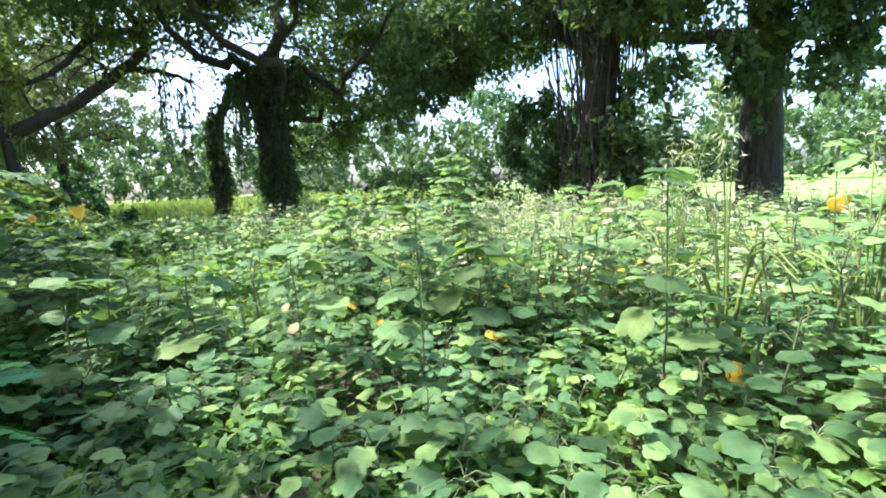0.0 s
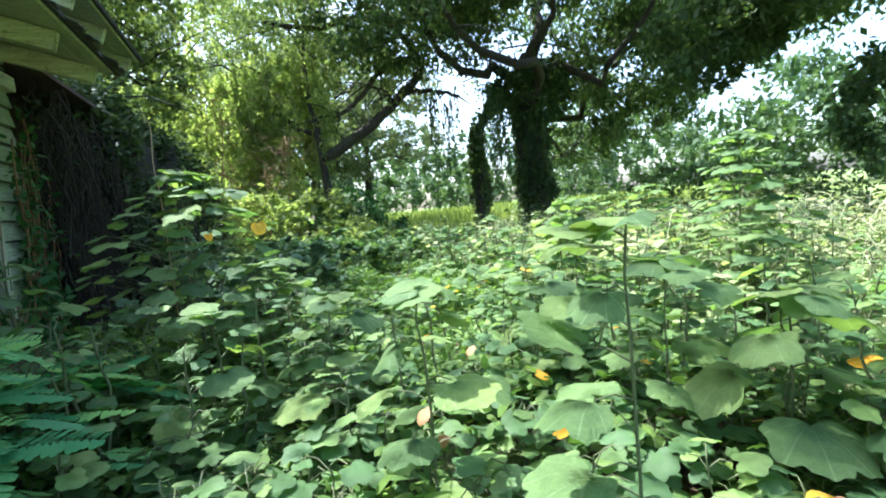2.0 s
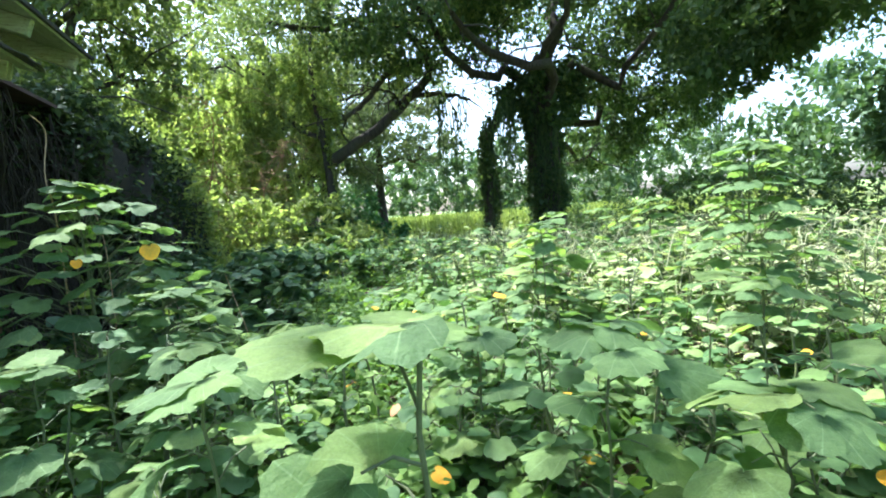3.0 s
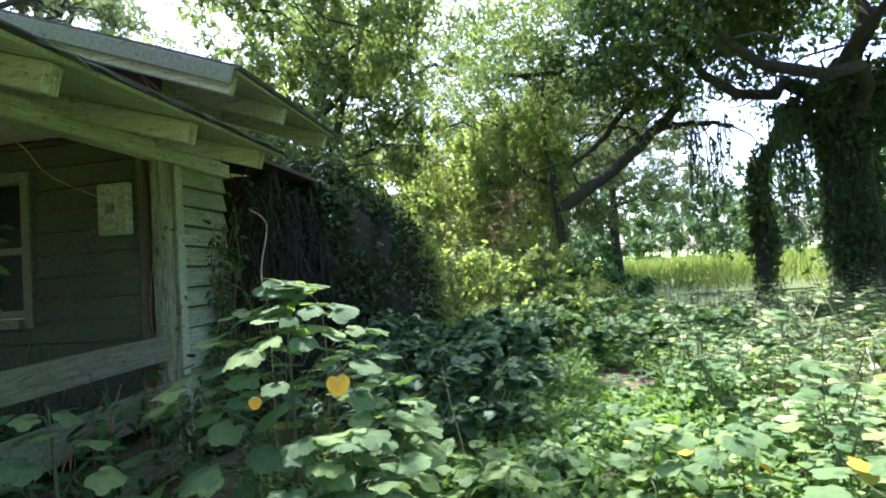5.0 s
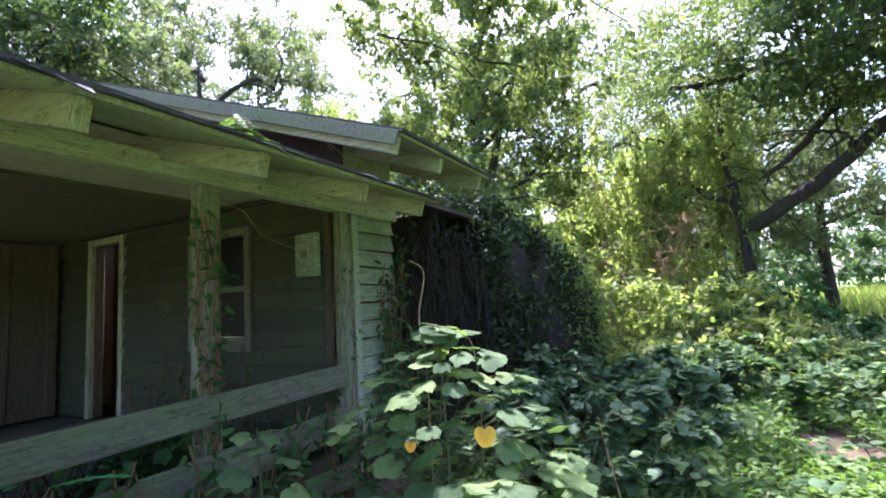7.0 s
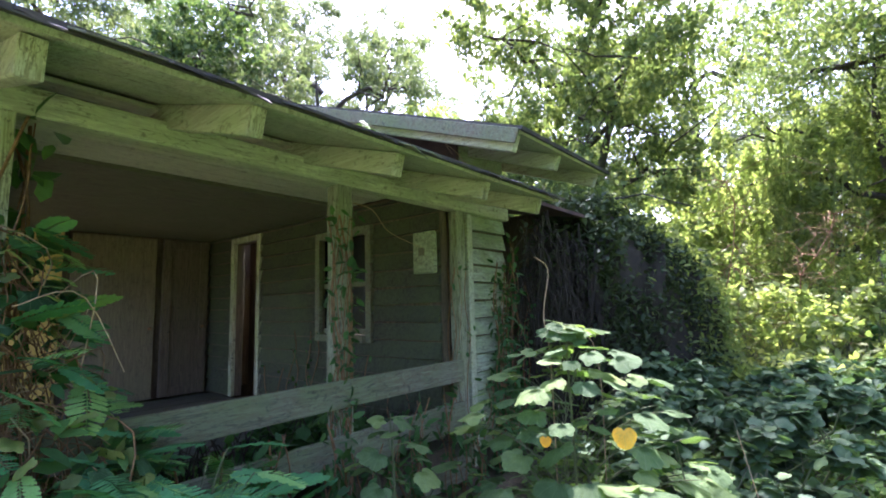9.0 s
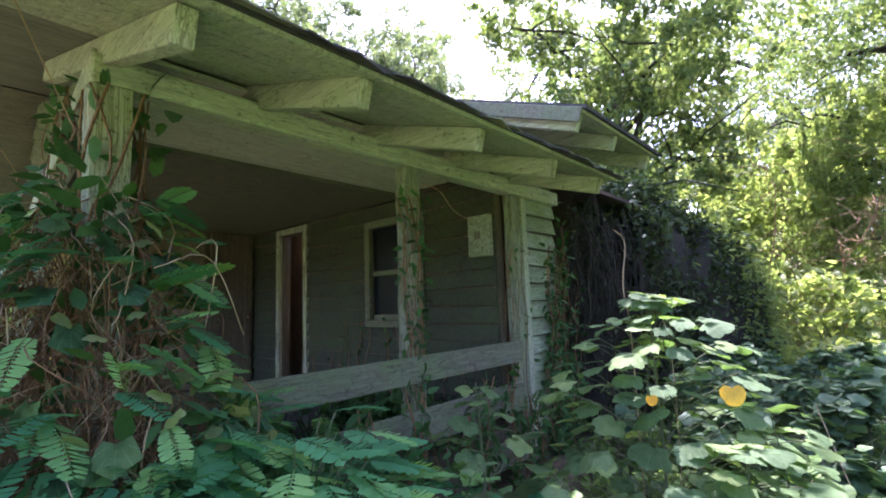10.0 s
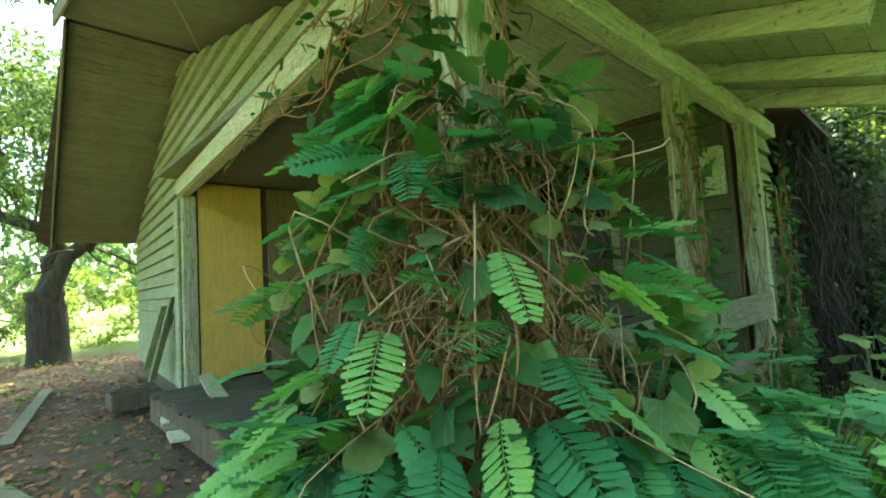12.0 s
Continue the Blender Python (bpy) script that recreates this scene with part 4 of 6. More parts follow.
# trees behind and beside the house
# oaks at x -3.5 and -5.2, mostly out of view, added to cut porch skylight
for x, y, h, s, m in ((27.0, 2.5, 18, 2.3, M_HAZY), (28.5, 8.0, 18, 2.3, M_HAZY), (24.0, 14.0, 17, 2.1, M_HAZY), (30.0, -4.0, 18, 2.3, M_HAZY), (25.0, -0.5, 10, 1.9, M_HAZY), (9.4, 1.4, 7.8, 1.0, M_YARD), (12.8, 8.0, 8.0, 1.2, M_BRIGHT), (8.5, 9.5, 10.5, 1.2, M_HAZY), (13.5, 13.0, 14, 1.5, M_HAZY), (8.5, 17.0, 15, 1.6, M_HAZY), (3.2, 18.0, 16, 1.6, M_HAZY), (5.8, 14.0, 13, 1.3, M_HAZY), (11.5, 17.5, 15, 1.5, M_HAZY), (17.5, -0.5, 6.0, 1.3, M_BRIGHT), (19.5, -4.2, 8.0, 1.4, M_HAZY), (21.5, -7.0, 8.0, 1.4, M_HAZY), (19, 7, 9, 1.3, M_BRIGHT), (-3.5, 9.5, 8.5, 1.1, M_OAK), (-5.2, 4.0, 8.5, 1.1, M_OAK), (-2.5, 20, 10, 1.3, M_OAK), (5, 11, 8.5, 1.1, M_OAK)):
    near = x < 10 and y < 2
    tree("yard_tree", "leafy tree standing close behind the derelict house" if y > 5 else "sunlit leafy tree draped with vines beside the house",
         [(x, y, 0), (x + rng.normal(0, 0.15), y, h * 0.35), (x + rng.normal(0, 0.3), y + rng.normal(0, 0.3), h * 0.85)], [0.17 * s, 0.13 * s, 0.03],
         [((x, y, h * (0.35 + 0.09 * k)), (x + math.cos(2.4 * k + x) * 2.2 * s, y + math.sin(2.4 * k + x) * 2.2 * s, h * (0.47 + 0.09 * k)), 0.07 * s) for k in range(6)]
         # limb reaching out of view to the added shading crown
         + ([((x, y, h * 0.8), (4.5, 0.1, 9.3), 0.06)] if near else []),
         [((x + math.cos(2.4 * k + x) * 1.8 * s, y + math.sin(2.4 * k + x) * 1.8 * s, h * (0.46 + 0.1 * k)), (1.35 * s, 1.35 * s, 0.85 * s), (1500 if near else 1300) if m in (M_BRIGHT, M_YARD) else 1900) for k in range(6)]
         + ([((x, y - 0.6, 2.2), (1.2, 1.6, 2.0), 1900)] if m in (M_BRIGHT, M_YARD) else [])
         # first and third crowns are unseen, added to shade the weeds and bushes
         + ([((4.3, -0.2, 9.4), (2.5, 2.1, 0.7), 1700), ((8.3, -0.1, 6.8), (1.6, 1.5, 0.7), 1400), ((6.9, 0.0, 7.6), (1.6, 1.5, 0.6), 1500), ((7.4, 1.3, 8.2), (1.5, 1.3, 0.8), 900), ((9.2, 1.0, 5.3), (1.8, 1.8, 1.6), 2600), ((9.8, 2.6, 6.6), (1.6, 1.8, 1.3), 1800), ((10.4, -0.6, 6.4), (1.4, 1.6, 1.2), 1500)] if near else []), m, 0.17 if near else 0.2)
# forked tree behind the gable end
tree("forked_tree", "dark forked oak in the back yard", [(-0.25, 13.0, 0), (-0.3, 13.0, 1.2), (-0.35, 13, 1.7)], [0.42, 0.36, 0.36],
     [((-0.35, 13, 1.5), (-1.9, 13, 4.6), 0.24), ((-0.35, 13, 1.5), (1.2, 12.8, 4.4), 0.22), ((-1.2, 13, 4.6), (-3.2, 11.5, 6), 0.12)],
     [((-1.6, 12.0, 5.6), (2.6, 2.2, 1.5), 3000), ((1.6, 12.5, 5.8), (2, 2, 1.5), 1600), ((0.2, 12.4, 3.4), (1.6, 1.2, 0.9), 500)], M_OAK, 0.17)


# ---- far woods, field, hedge ----
def far_woods():
    ch = []
    for k in range(240):
        a = 2 * math.pi * k / 240 + rng.normal(0, 0.015)
        d = rng.uniform(42, 75)
        x, y, h = 2 + d * math.cos(a), d * math.sin(a), rng.uniform(6, 13)
        n = 1000
        pos = cloud((x, y, h * 0.5), (3.6, 3.6, h * 0.52), n)
        pos[:, 2] = np.maximum(pos[:, 2], 0.2)
        ch.append(scatter(LEAF_QUAD, pos, rng.uniform(0.35, 0.85, n), 0.9))
    ob = new("far_woods", fast_mesh("far_woods", *join(ch), M_FAR))
    tagged(ob, "hazy green line of distant trees beyond the field", "woods", kind="stuff")


far_woods()


def shrub(name, label, c, r, n, leaf, size, template=None, twigs=30, tilt=0.6):
    ob = new(name)
    ob.location = (c[0], c[1], 0)
    tagged(ob, label, "shrub")
    pos = cloud((0, 0, c[2]), r, n, 0.55)
    pos[:, 2] = np.maximum(pos[:, 2], 0.04)
    tw = []
    for k in range(twigs):
        e = pos[rng.integers(0, n)]
        tw.append(tube(limb_path((rng.normal(0, 0.2) * r[0], rng.normal(0, 0.2) * r[1], -0.03), e, 6, 0.5), np.linspace(0.012, 0.004, 6), 4))
    tagged(child("twig_growth", fast_mesh("twig_growth", *join(tw), M_STEM), ob), kind="stuff")
    child("foliage", fast_mesh("foliage", *scatter(template or LEAF_OVAL, pos, size * rng.uniform(0.6, 1.3, n), tilt), leaf), ob)
    return ob


# shrubs in the sunlit leaf colour look lit even where trees shade them
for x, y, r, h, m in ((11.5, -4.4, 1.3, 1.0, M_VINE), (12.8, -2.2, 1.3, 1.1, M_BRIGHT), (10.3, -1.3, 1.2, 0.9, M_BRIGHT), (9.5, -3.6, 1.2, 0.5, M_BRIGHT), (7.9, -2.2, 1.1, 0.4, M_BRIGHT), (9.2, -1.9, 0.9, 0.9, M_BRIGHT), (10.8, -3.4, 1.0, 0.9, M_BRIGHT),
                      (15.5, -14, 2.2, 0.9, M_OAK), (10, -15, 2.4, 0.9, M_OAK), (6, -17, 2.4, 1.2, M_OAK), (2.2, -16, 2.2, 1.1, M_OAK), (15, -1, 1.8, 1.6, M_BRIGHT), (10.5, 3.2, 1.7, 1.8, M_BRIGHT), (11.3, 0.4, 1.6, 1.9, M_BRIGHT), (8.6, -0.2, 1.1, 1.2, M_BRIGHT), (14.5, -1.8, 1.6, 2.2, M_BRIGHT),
                      (-1.6, 17, 1.8, 1.6, M_HAZY), (1.0, 17.5, 1.8, 1.3, M_BRIGHT), (-4.5, 14, 1.6, 1.4, M_HAZY)):
    shrub("shrub", "dense leafy shrub in the overgrown yard", (x, y, h * 0.9), (r, r, h), int(1500 * r), m, 0.16)


def grass_field():
    n = 26000
    x = rng.uniform(17, 50, n)
    y = rng.uniform(-34, 14, n)
    pos = np.stack([x, y, np.zeros(n)], -1)
    v = np.array([[0, 0.02, 0], [0, -0.02, 0], [0.12, 0, 0.6], [0.3, 0.0, 0.95]])
    t = np.array([[0, 1, 2], [1, 3, 2]])
    vv, tt = scatter((v, t), pos, rng.uniform(0.5, 1.1, n), 0.12)
    tagged(new("field_grass", fast_mesh("field_grass", vv, tt, M_GRASS)), "tall sunlit yellow-green grass in the open field", "grass", kind="stuff")
    g = quad_prism([(16, -60, 0.02), (60, -60, 0.02), (60, 40, 0.02), (16, 40, 0.02)], 0.02, (0, 0, 1))
    ob = part("meadow", g, M_GRASS)
    tagged(ob, "bright mown meadow in the sun", "meadow", kind="structure")


grass_field()


# ---- weeds ----
def in_house(x, y):
    return (x > -0.4) & (x < 4.4) & (y > -0.35) & (y < 9)


def carpet():
    """Low leaves that cover the ground of the yard."""
    n = 82000
    r = 14 * rng.uniform(0, 1, n) ** 0.85
    a = rng.uniform(-np.pi, np.pi * 0.34, n)
    x, y = -0.9 + r * np.cos(a), -1.9 + r * np.sin(a)
    patch = np.sin(x * 1.9 + 0.7) * np.sin(y * 1.6 + x * 0.5)
    z = ground_z(x, y) + rng.uniform(0.02, 0.2, n) * (1 + 0.5 * patch)
    keep = ~in_house(x, y) & ~(((x - 5.4) / 0.6) ** 2 + ((y + 3.75) / 0.35) ** 2 < 1) & ~((x < 0.3) & (y > 0.4)) & (off_trail(x, y, 0.3) | (z < 0.12))
    x, y, z, r = x[keep], y[keep], z[keep], r[keep]
    n = 26000
    x2, y2 = rng.uniform(0.6, 7.5, n), rng.uniform(-4.8, -0.9, n)
    k2 = ~(((x2 - 5.4) / 0.6) ** 2 + ((y2 + 3.75) / 0.35) ** 2 < 1)
    x2, y2 = x2[k2], y2[k2]
    x, y, r = np.concatenate([x, x2]), np.concatenate([y, y2]), np.concatenate([r, np.full(len(x2), 2.0)])
    z = np.concatenate([z, ground_z(x2, y2) + rng.uniform(0.04, 0.16, len(x2))])
    size = rng.uniform(0.03, 0.068, len(x)) * (1 + r * 0.07)
    pos = np.stack([x, y, z], -1)
    kind = (np.sin(x * 1.3 + 2) * np.cos(y * 1.7) + rng.normal(0, 0.35, len(x))) > 0.1
    ob = new("ground_cover", fast_mesh("ground_cover", *join([scatter(LEAF_ROUND_LOW, pos[kind], size[kind], 0.5), scatter(LEAF_OVAL, pos[~kind], size[~kind] * 1.3, 0.5)]), M_LOW))
    tagged(ob, "carpet of small bright green leaves over the yard", "ground cover", kind="stuff")


carpet()


def weed_chunks(x, y, h, leaves, size, template):
    z0 = float(ground_z(x, y))
    top = np.array([x + rng.normal(0, 0.06) * h, y + rng.normal(0, 0.06) * h, z0 + h])
    p = limb_path((x, y, z0 - 0.03), top, 6, 0.4)
    stem = [tube(p, np.linspace(0.007, 0.003, 6) * (0.6 + h), 4)]
    k = rng.uniform(0.25, 1, leaves) ** 0.7
    k[0] = 1.0
    at = np.stack([np.interp(k, np.linspace(0, 1, 6), p[:, i]) for i in range(3)], -1)
    yaw = rng.uniform(0, 6.28) + np.arange(leaves) * 2.4
    reach = size * rng.uniform(0.5, 1.3, leaves) * (1.25 - 0.6 * k)
    tip = at + np.stack([np.cos(yaw) * reach, np.sin(yaw) * reach, 0.35 * reach], -1)
    for a, b in zip(at, tip):
        stem.append(tube([a, (a + b) / 2 + (0, 0, 0.02), b], [0.003, 0.0025, 0.002], 3))
    sz = size * rng.uniform(0.7, 1.25, leaves) * (1.15 - 0.45 * k)
    return stem, scatter(template, tip, sz, 0.2, yaw)


def weed_field():
    # dry collects the far weeds that are drawn in the sunlit colour
    st, lv, dry = [], [], []
    count = 0
    while count < 2300:
        x, y = rng.uniform(-4, 13), rng.uniform(-12.5, -1.0)
        d = math.hypot(x + 0.8, y + 2)
        if in_house(np.array(x), np.array(y)) or not off_trail(np.array(x), np.array(y), 0.7) or rng.uniform() > 1.15 - d * 0.07:
            continue
        low = (x > 1.4) and (y > -4.4 + 0.1 * x)
        if low and rng.uniform() < 0.9:
            continue
        h = rng.uniform(0.15, 0.4) if low else 0.2 + 0.55 * rng.uniform() ** 1.6 + 0.01 * min(d, 8)
        if d < 1.6:
            h *= 0.55
        s, l = weed_chunks(x, y, h, int(rng.integers(8, 15)), rng.uniform(0.055, 0.12), LEAF_ROUND_LOW if d > 4.5 else LEAF_ROUND)
        st += s
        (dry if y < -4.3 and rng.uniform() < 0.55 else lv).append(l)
        count += 1
    for _ in range(260):
        x, y = rng.normal(-0.5, 1.1), rng.normal(-2.9, 0.9)
        if in_house(np.array(x), np.array(y)) or y > -0.7:
            continue
        s, l = weed_chunks(x, y, rng.uniform(0.1, 0.26), int(rng.integers(5, 9)), rng.uniform(0.065, 0.14), LEAF_ROUND)
        st += s
        lv.append(l)
    ob = new("weed_field")
    tagged(ob, "waist-high weeds with broad lobed green leaves", "weeds", kind="stuff")
    child("stems", fast_mesh("stems", *join(st), M_STEM), ob)
    child("leaves", fast_mesh("leaves", *join(lv), M_WEED), ob)
    child("pale_leaves", fast_mesh("pale_leaves", *join(dry), M_SUNWEED), ob, "pale weed leaves with sunlight put into their colour")


weed_field()

LEAF_MESH = [fast_mesh("round_leaf", *round_leaf(41, 5 + 2 * (k % 2), 0.15 + 0.1 * k, 0.02 + 0.02 * k), M_WEED_OB) for k in range(4)]
YELLOW_LEAF = fast_mesh("yellow_leaf", *round_leaf(21, 3, 0.3), M_ORANGE)


def tall_weed(x, y, h, leaves, size, label, branches=1, yellow=0, spread=0.25, side=None):
    """A single broad-leaved weed; each leaf is a part."""
    z0 = float(ground_z(x, y))
    ob = new("tall_weed")
    ob.location = (x, y, z0)
    tagged(ob, label, "weed", group="tall weeds")
    for b in range(branches):
        a = 2.4 * b + x * 3
        r = 0 if b == 0 else spread
        hh = h if b == 0 else h * rng.uniform(0.55, 0.9)
        p = smooth_path([(0, 0, -0.04), (0.3 * r * math.cos(a), 0.3 * r * math.sin(a), hh * 0.45), (r * math.cos(a), r * math.sin(a), hh)], 8)
        p[1:-1] += rng.normal(0, 0.006, (6, 3))
        child("stem", fast_mesh("stem", *tube(p, np.linspace(0.006, 0.0035, 8), 6), M_STEM), ob)
        n = max(3, leaves // branches)
        for i in range(n):
            k = 0.35 + 0.65 * (i + 0.5) / n
            at = np.array([np.interp(k, np.linspace(0, 1, 8), p[:, j]) for j in range(3)])
            yaw = 2.4 * i + b if side is None else side + 1.0 * math.sin(2.4 * i)
            s = size * rng.uniform(0.75, 1.15) * (1.2 - 0.55 * k)
            reach = s * rng.uniform(0.5, 1.0)
            tip = at + np.array([math.cos(yaw) * reach, math.sin(yaw) * reach, 0.3 * reach])
            child("leaf_stalk", fast_mesh("leaf_stalk", *tube([at, (at + tip) / 2 + (0, 0, 0.015), tip], [0.003, 0.0025, 0.002], 4), M_STEM), ob)
            leaf = child("leaf", LEAF_MESH[i % 4], ob)
            leaf.matrix_basis = pose(*tip, rng.normal(0, 12), rng.normal(4, 12), math.degrees(yaw)) @ Matrix.Scale(s, 4)
        for i in range(4):
            yaw = 1.6 * i + b + x if side is None else side - 1.2 + 0.8 * i
            s = size * rng.uniform(0.6, 0.85)
            leaf = child("leaf", LEAF_MESH[i % 4], ob)
            leaf.matrix_basis = pose(p[-1][0], p[-1][1], p[-1][2] + 0.006 * i, rng.normal(0, 8), rng.normal(0, 8), math.degrees(yaw)) @ Matrix.Scale(s, 4)
    for i in range(yellow):
        leaf = child("leaf", YELLOW_LEAF, ob, "yellowed drooping leaf")
        leaf.matrix_basis = pose(-0.02 - 0.25 * i, -0.34 + 0.2 * i, h * 0.73 - 0.04 * i, 10, 70, -70 + 40 * i) @ Matrix.Scale(0.11 - 0.03 * i, 4)
    return ob


def bushy_weed(x, y, h, radius, leaves, size, label, start=0.28, yellow=()):
    """A many-leaved weed with a domed outline; each leaf is a part."""
    z0 = float(ground_z(x, y))
    ob = new("bushy_weed")
    ob.location = (x, y, z0)
    tagged(ob, label, "weed", group="tall weeds")
    p = smooth_path([(0, 0, -0.04), (0.02, 0.01, h * 0.5), (0.0, 0.02, h)], 10)
    child("stem", fast_mesh("stem", *tube(p, np.linspace(0.012, 0.004, 10), 6), M_STEM), ob)
    for i in range(leaves):
        k = (i + 0.5) / leaves
        tier = (math.floor(k * 9) + 0.75 + 0.25 * rng.uniform()) / 9
        z = h * (start + (1 - start) * (0.45 * k + 0.55 * tier))
        r = radius * min(1.0, 1.6 * (1 - k)) ** 0.75 * (0.12 + 0.88 * rng.uniform(0, 1) ** 0.6)
        z -= 0.12 * r * r / radius
        yaw = 2.4 * i + rng.normal(0, 0.2)
        at = np.array([0.35 * r * math.cos(yaw + 0.4), 0.35 * r * math.sin(yaw + 0.4), max(z - 0.25 * r - 0.06, 0.05)])
        tip = np.array([r * math.cos(yaw), r * math.sin(yaw), z])
        child("leaf_stalk", fast_mesh("leaf_stalk", *tube(smooth_path([at, (at + tip) / 2 + (0, 0, 0.03), tip], 5), np.linspace(0.003, 0.0015, 5), 4), M_STEM), ob)
        leaf = child("leaf", LEAF_MESH[i % 4], ob)
        leaf.matrix_basis = pose(*tip, rng.normal(0, 9), rng.normal(4 + 6 * (1 - k), 8), math.degrees(yaw)) @ Matrix.Scale(size * rng.uniform(0.6, 1.15) * (1.15 - 0.35 * k), 4)
    for q in yellow:
        leaf = child("leaf", YELLOW_LEAF, ob, "yellowed drooping leaf")
        leaf.matrix_basis = pose(*q[:3], 10, 72, q[3]) @ Matrix.Scale(q[4], 4)
    return ob


bushy_weed(2.12, -1.5, 1.42, 0.68, 170, 0.145, "tall bushy weed with one hanging yellow leaf", 0.3, ((-0.47, -0.43, 1.04, -158, 0.078), (-0.62, -0.17, 1.0, -150, 0.04)))
bushy_weed(1.75, -1.95, 0.72, 0.34, 34, 0.15, "low broad-leaved weed at the foot of a taller one")
bushy_weed(1.55, -0.75, 0.95, 0.3, 24, 0.15, "shaded weed growing against the porch rail")
for x, y, h, n, s in ((0.04, -3.4, 0.78, 11, 0.2), (0.06, -2.4, 0.78, 10, 0.18), (-0.3, -3.62, 0.7, 10, 0.24), (3.06, -5.1, 1.05, 12, 0.17), (0.85, -2.2, 0.72, 10, 0.2),
                      (0.95, -1.7, 0.68, 10, 0.2), (-1.58, -3.2, 1.12, 16, 0.17), (1.5, -4.05, 1.02, 12, 0.19), (2.3, -4.45, 0.88, 12, 0.18), (2.67, -3.75, 0.5, 10, 0.18), (1.6, -3.5, 0.62, 11, 0.19), (1.7, -1.95, 0.8, 12, 0.19), (0.75, -3.3, 0.6, 9, 0.2),
                      (-0.9, -3.9, 0.7, 9, 0.2), (0.2, -4.2, 0.85, 9, 0.2), (2.6, -3.3, 0.55, 9, 0.18), (2.9, -4.3, 0.8, 10, 0.18), (-1.1, -5.2, 0.95, 10, 0.19),
                      (1.9, -6.1, 0.95, 10, 0.17), (3.8, -6.2, 1.0, 12, 0.17), (4.5, -4.9, 0.8, 10, 0.17), (2.4, -2.5, 0.4, 9, 0.17), (3.2, -1.9, 0.45, 9, 0.17), (0.1, -6.2, 1.0, 11, 0.18)):
    tall_weed(x, y, h, n, s, "single-stemmed weed with broad pale green leaves")
tall_weed(-0.52, -2.74, 0.98, 9, 0.19, "tall weed with large lime-green top leaves", side=0.95)
bushy_weed(1.2, -5.4, 1.5, 0.5, 190, 0.125, "cone-shaped sunlit weed climbing above the others", 0.3)
bushy_weed(3.2, -6.4, 1.1, 0.5, 60, 0.16, "broad sunlit weed bush in the field")
bushy_weed(-0.4, -6.0, 1.05, 0.45, 60, 0.16, "broad sunlit weed bush in the field")
bushy_weed(2.0, -4.3, 0.95, 0.4, 50, 0.17, "broad pale weed bush beside the trodden line")
tall_weed(-2.2, -4.6, 1.2, 40, 0.15, "tall bushy weed in full sun", 5, 1, 0.4)


def grass_clump(x, y, h, n):
    ob = new("grass_clump")
    ob.location = (x, y, 0)
    tagged(ob, "tall pale grass stalks with feathery seed heads", "grass", group="grass clumps")
    for k in range(n):
        a, l = rng.uniform(0, 6.28), rng.uniform(0.1, 0.3)
        hh = h * rng.uniform(0.7, 1.0)
        p = smooth_path([(0.03 * math.cos(a), 0.03 * math.sin(a), -0.03), (0.3 * l * math.cos(a), 0.3 * l * math.sin(a), hh * 0.6), (l * math.cos(a), l * math.sin(a), hh)], 9)
        child("stalk", fast_mesh("stalk", *tube(p, np.linspace(0.005, 0.002, 9), 4), M_GRASS), ob)
        at = np.repeat(p[-3:], 7, 0) + rng.normal(0, 0.02, (21, 3))
        child("seed_head", fast_mesh("seed_head", *scatter(quad_leaf(0.1), at, 0.075, 0.6, rng.normal(a, 0.7, 21)), M_STRAW), ob)
        b = smooth_path([(0, 0, 0), (0.2 * math.cos(a + 1), 0.2 * math.sin(a + 1), hh * 0.5), (0.5 * math.cos(a + 1), 0.5 * math.sin(a + 1), hh * 0.45)], 9)
        v, t = tube(b, np.linspace(0.012, 0.003, 9), 4)
        child("blade", fast_mesh("blade", v, t, M_GRASS), ob)


for x, y, h, n in ((-1.75, -3.75, 1.5, 6), (-1.35, -4.4, 1.35, 6), (-2.3, -3.9, 1.3, 5), (0.4, -7.2, 1.1, 7), (2.6, -7.6, 1.1, 7), (-0.9, -7.0, 1.2, 7)):
    grass_clump(x, y, h, n)


def curl(name, label, pts, r, material):
    ob = new(name, fast_mesh(name, *tube(smooth_path(pts, 22), np.linspace(r, r * 0.4, 22), 5), material))
    tagged(ob, label, "vine")


curl("vine_shoot", "bare pale vine shoot with a bent tip", [(2.2, -1.35, 0.02), (2.2, -1.35, 1.2), (2.16, -1.34, 1.5), (2.24, -1.34, 1.76), (2.1, -1.33, 1.83)], 0.005, M_TWIG_PALE)
curl("vine_shoot", "bare pale vine shoot bent over in a hook", [(2.85, -1.35, 0.02), (2.9, -1.35, 0.9), (2.88, -1.33, 1.25), (2.78, -1.3, 1.36), (2.6, -1.3, 1.37)], 0.004, M_TWIG_PALE)


# ---- bed of dark broad-leaved bushes beyond the bushy weed ----
for x, y, r, h, n in ((3.5, -1.75, 0.55, 0.34, 672), (4.2, -2.1, 0.65, 0.38, 896), (4.7, -1.4, 0.7, 0.42, 896), (5.3, -2.3, 0.7, 0.38, 896), (6.0, -1.7, 0.8, 0.42, 992), (6.4, -2.7, 0.7, 0.36, 768), (7.3, -2.2, 0.9, 0.42, 960), (4.0, -0.9, 0.5, 0.42, 576), (5.6, -0.9, 0.6, 0.48, 672), (7.0, -1.4, 0.7, 0.45, 672)):
    shrub("leafy_bush", "low dark green bush with broad level leaves", (x, y, h), (r, r, h), n, M_BED, 0.095, LEAF_ROUND, 14, 0.4)
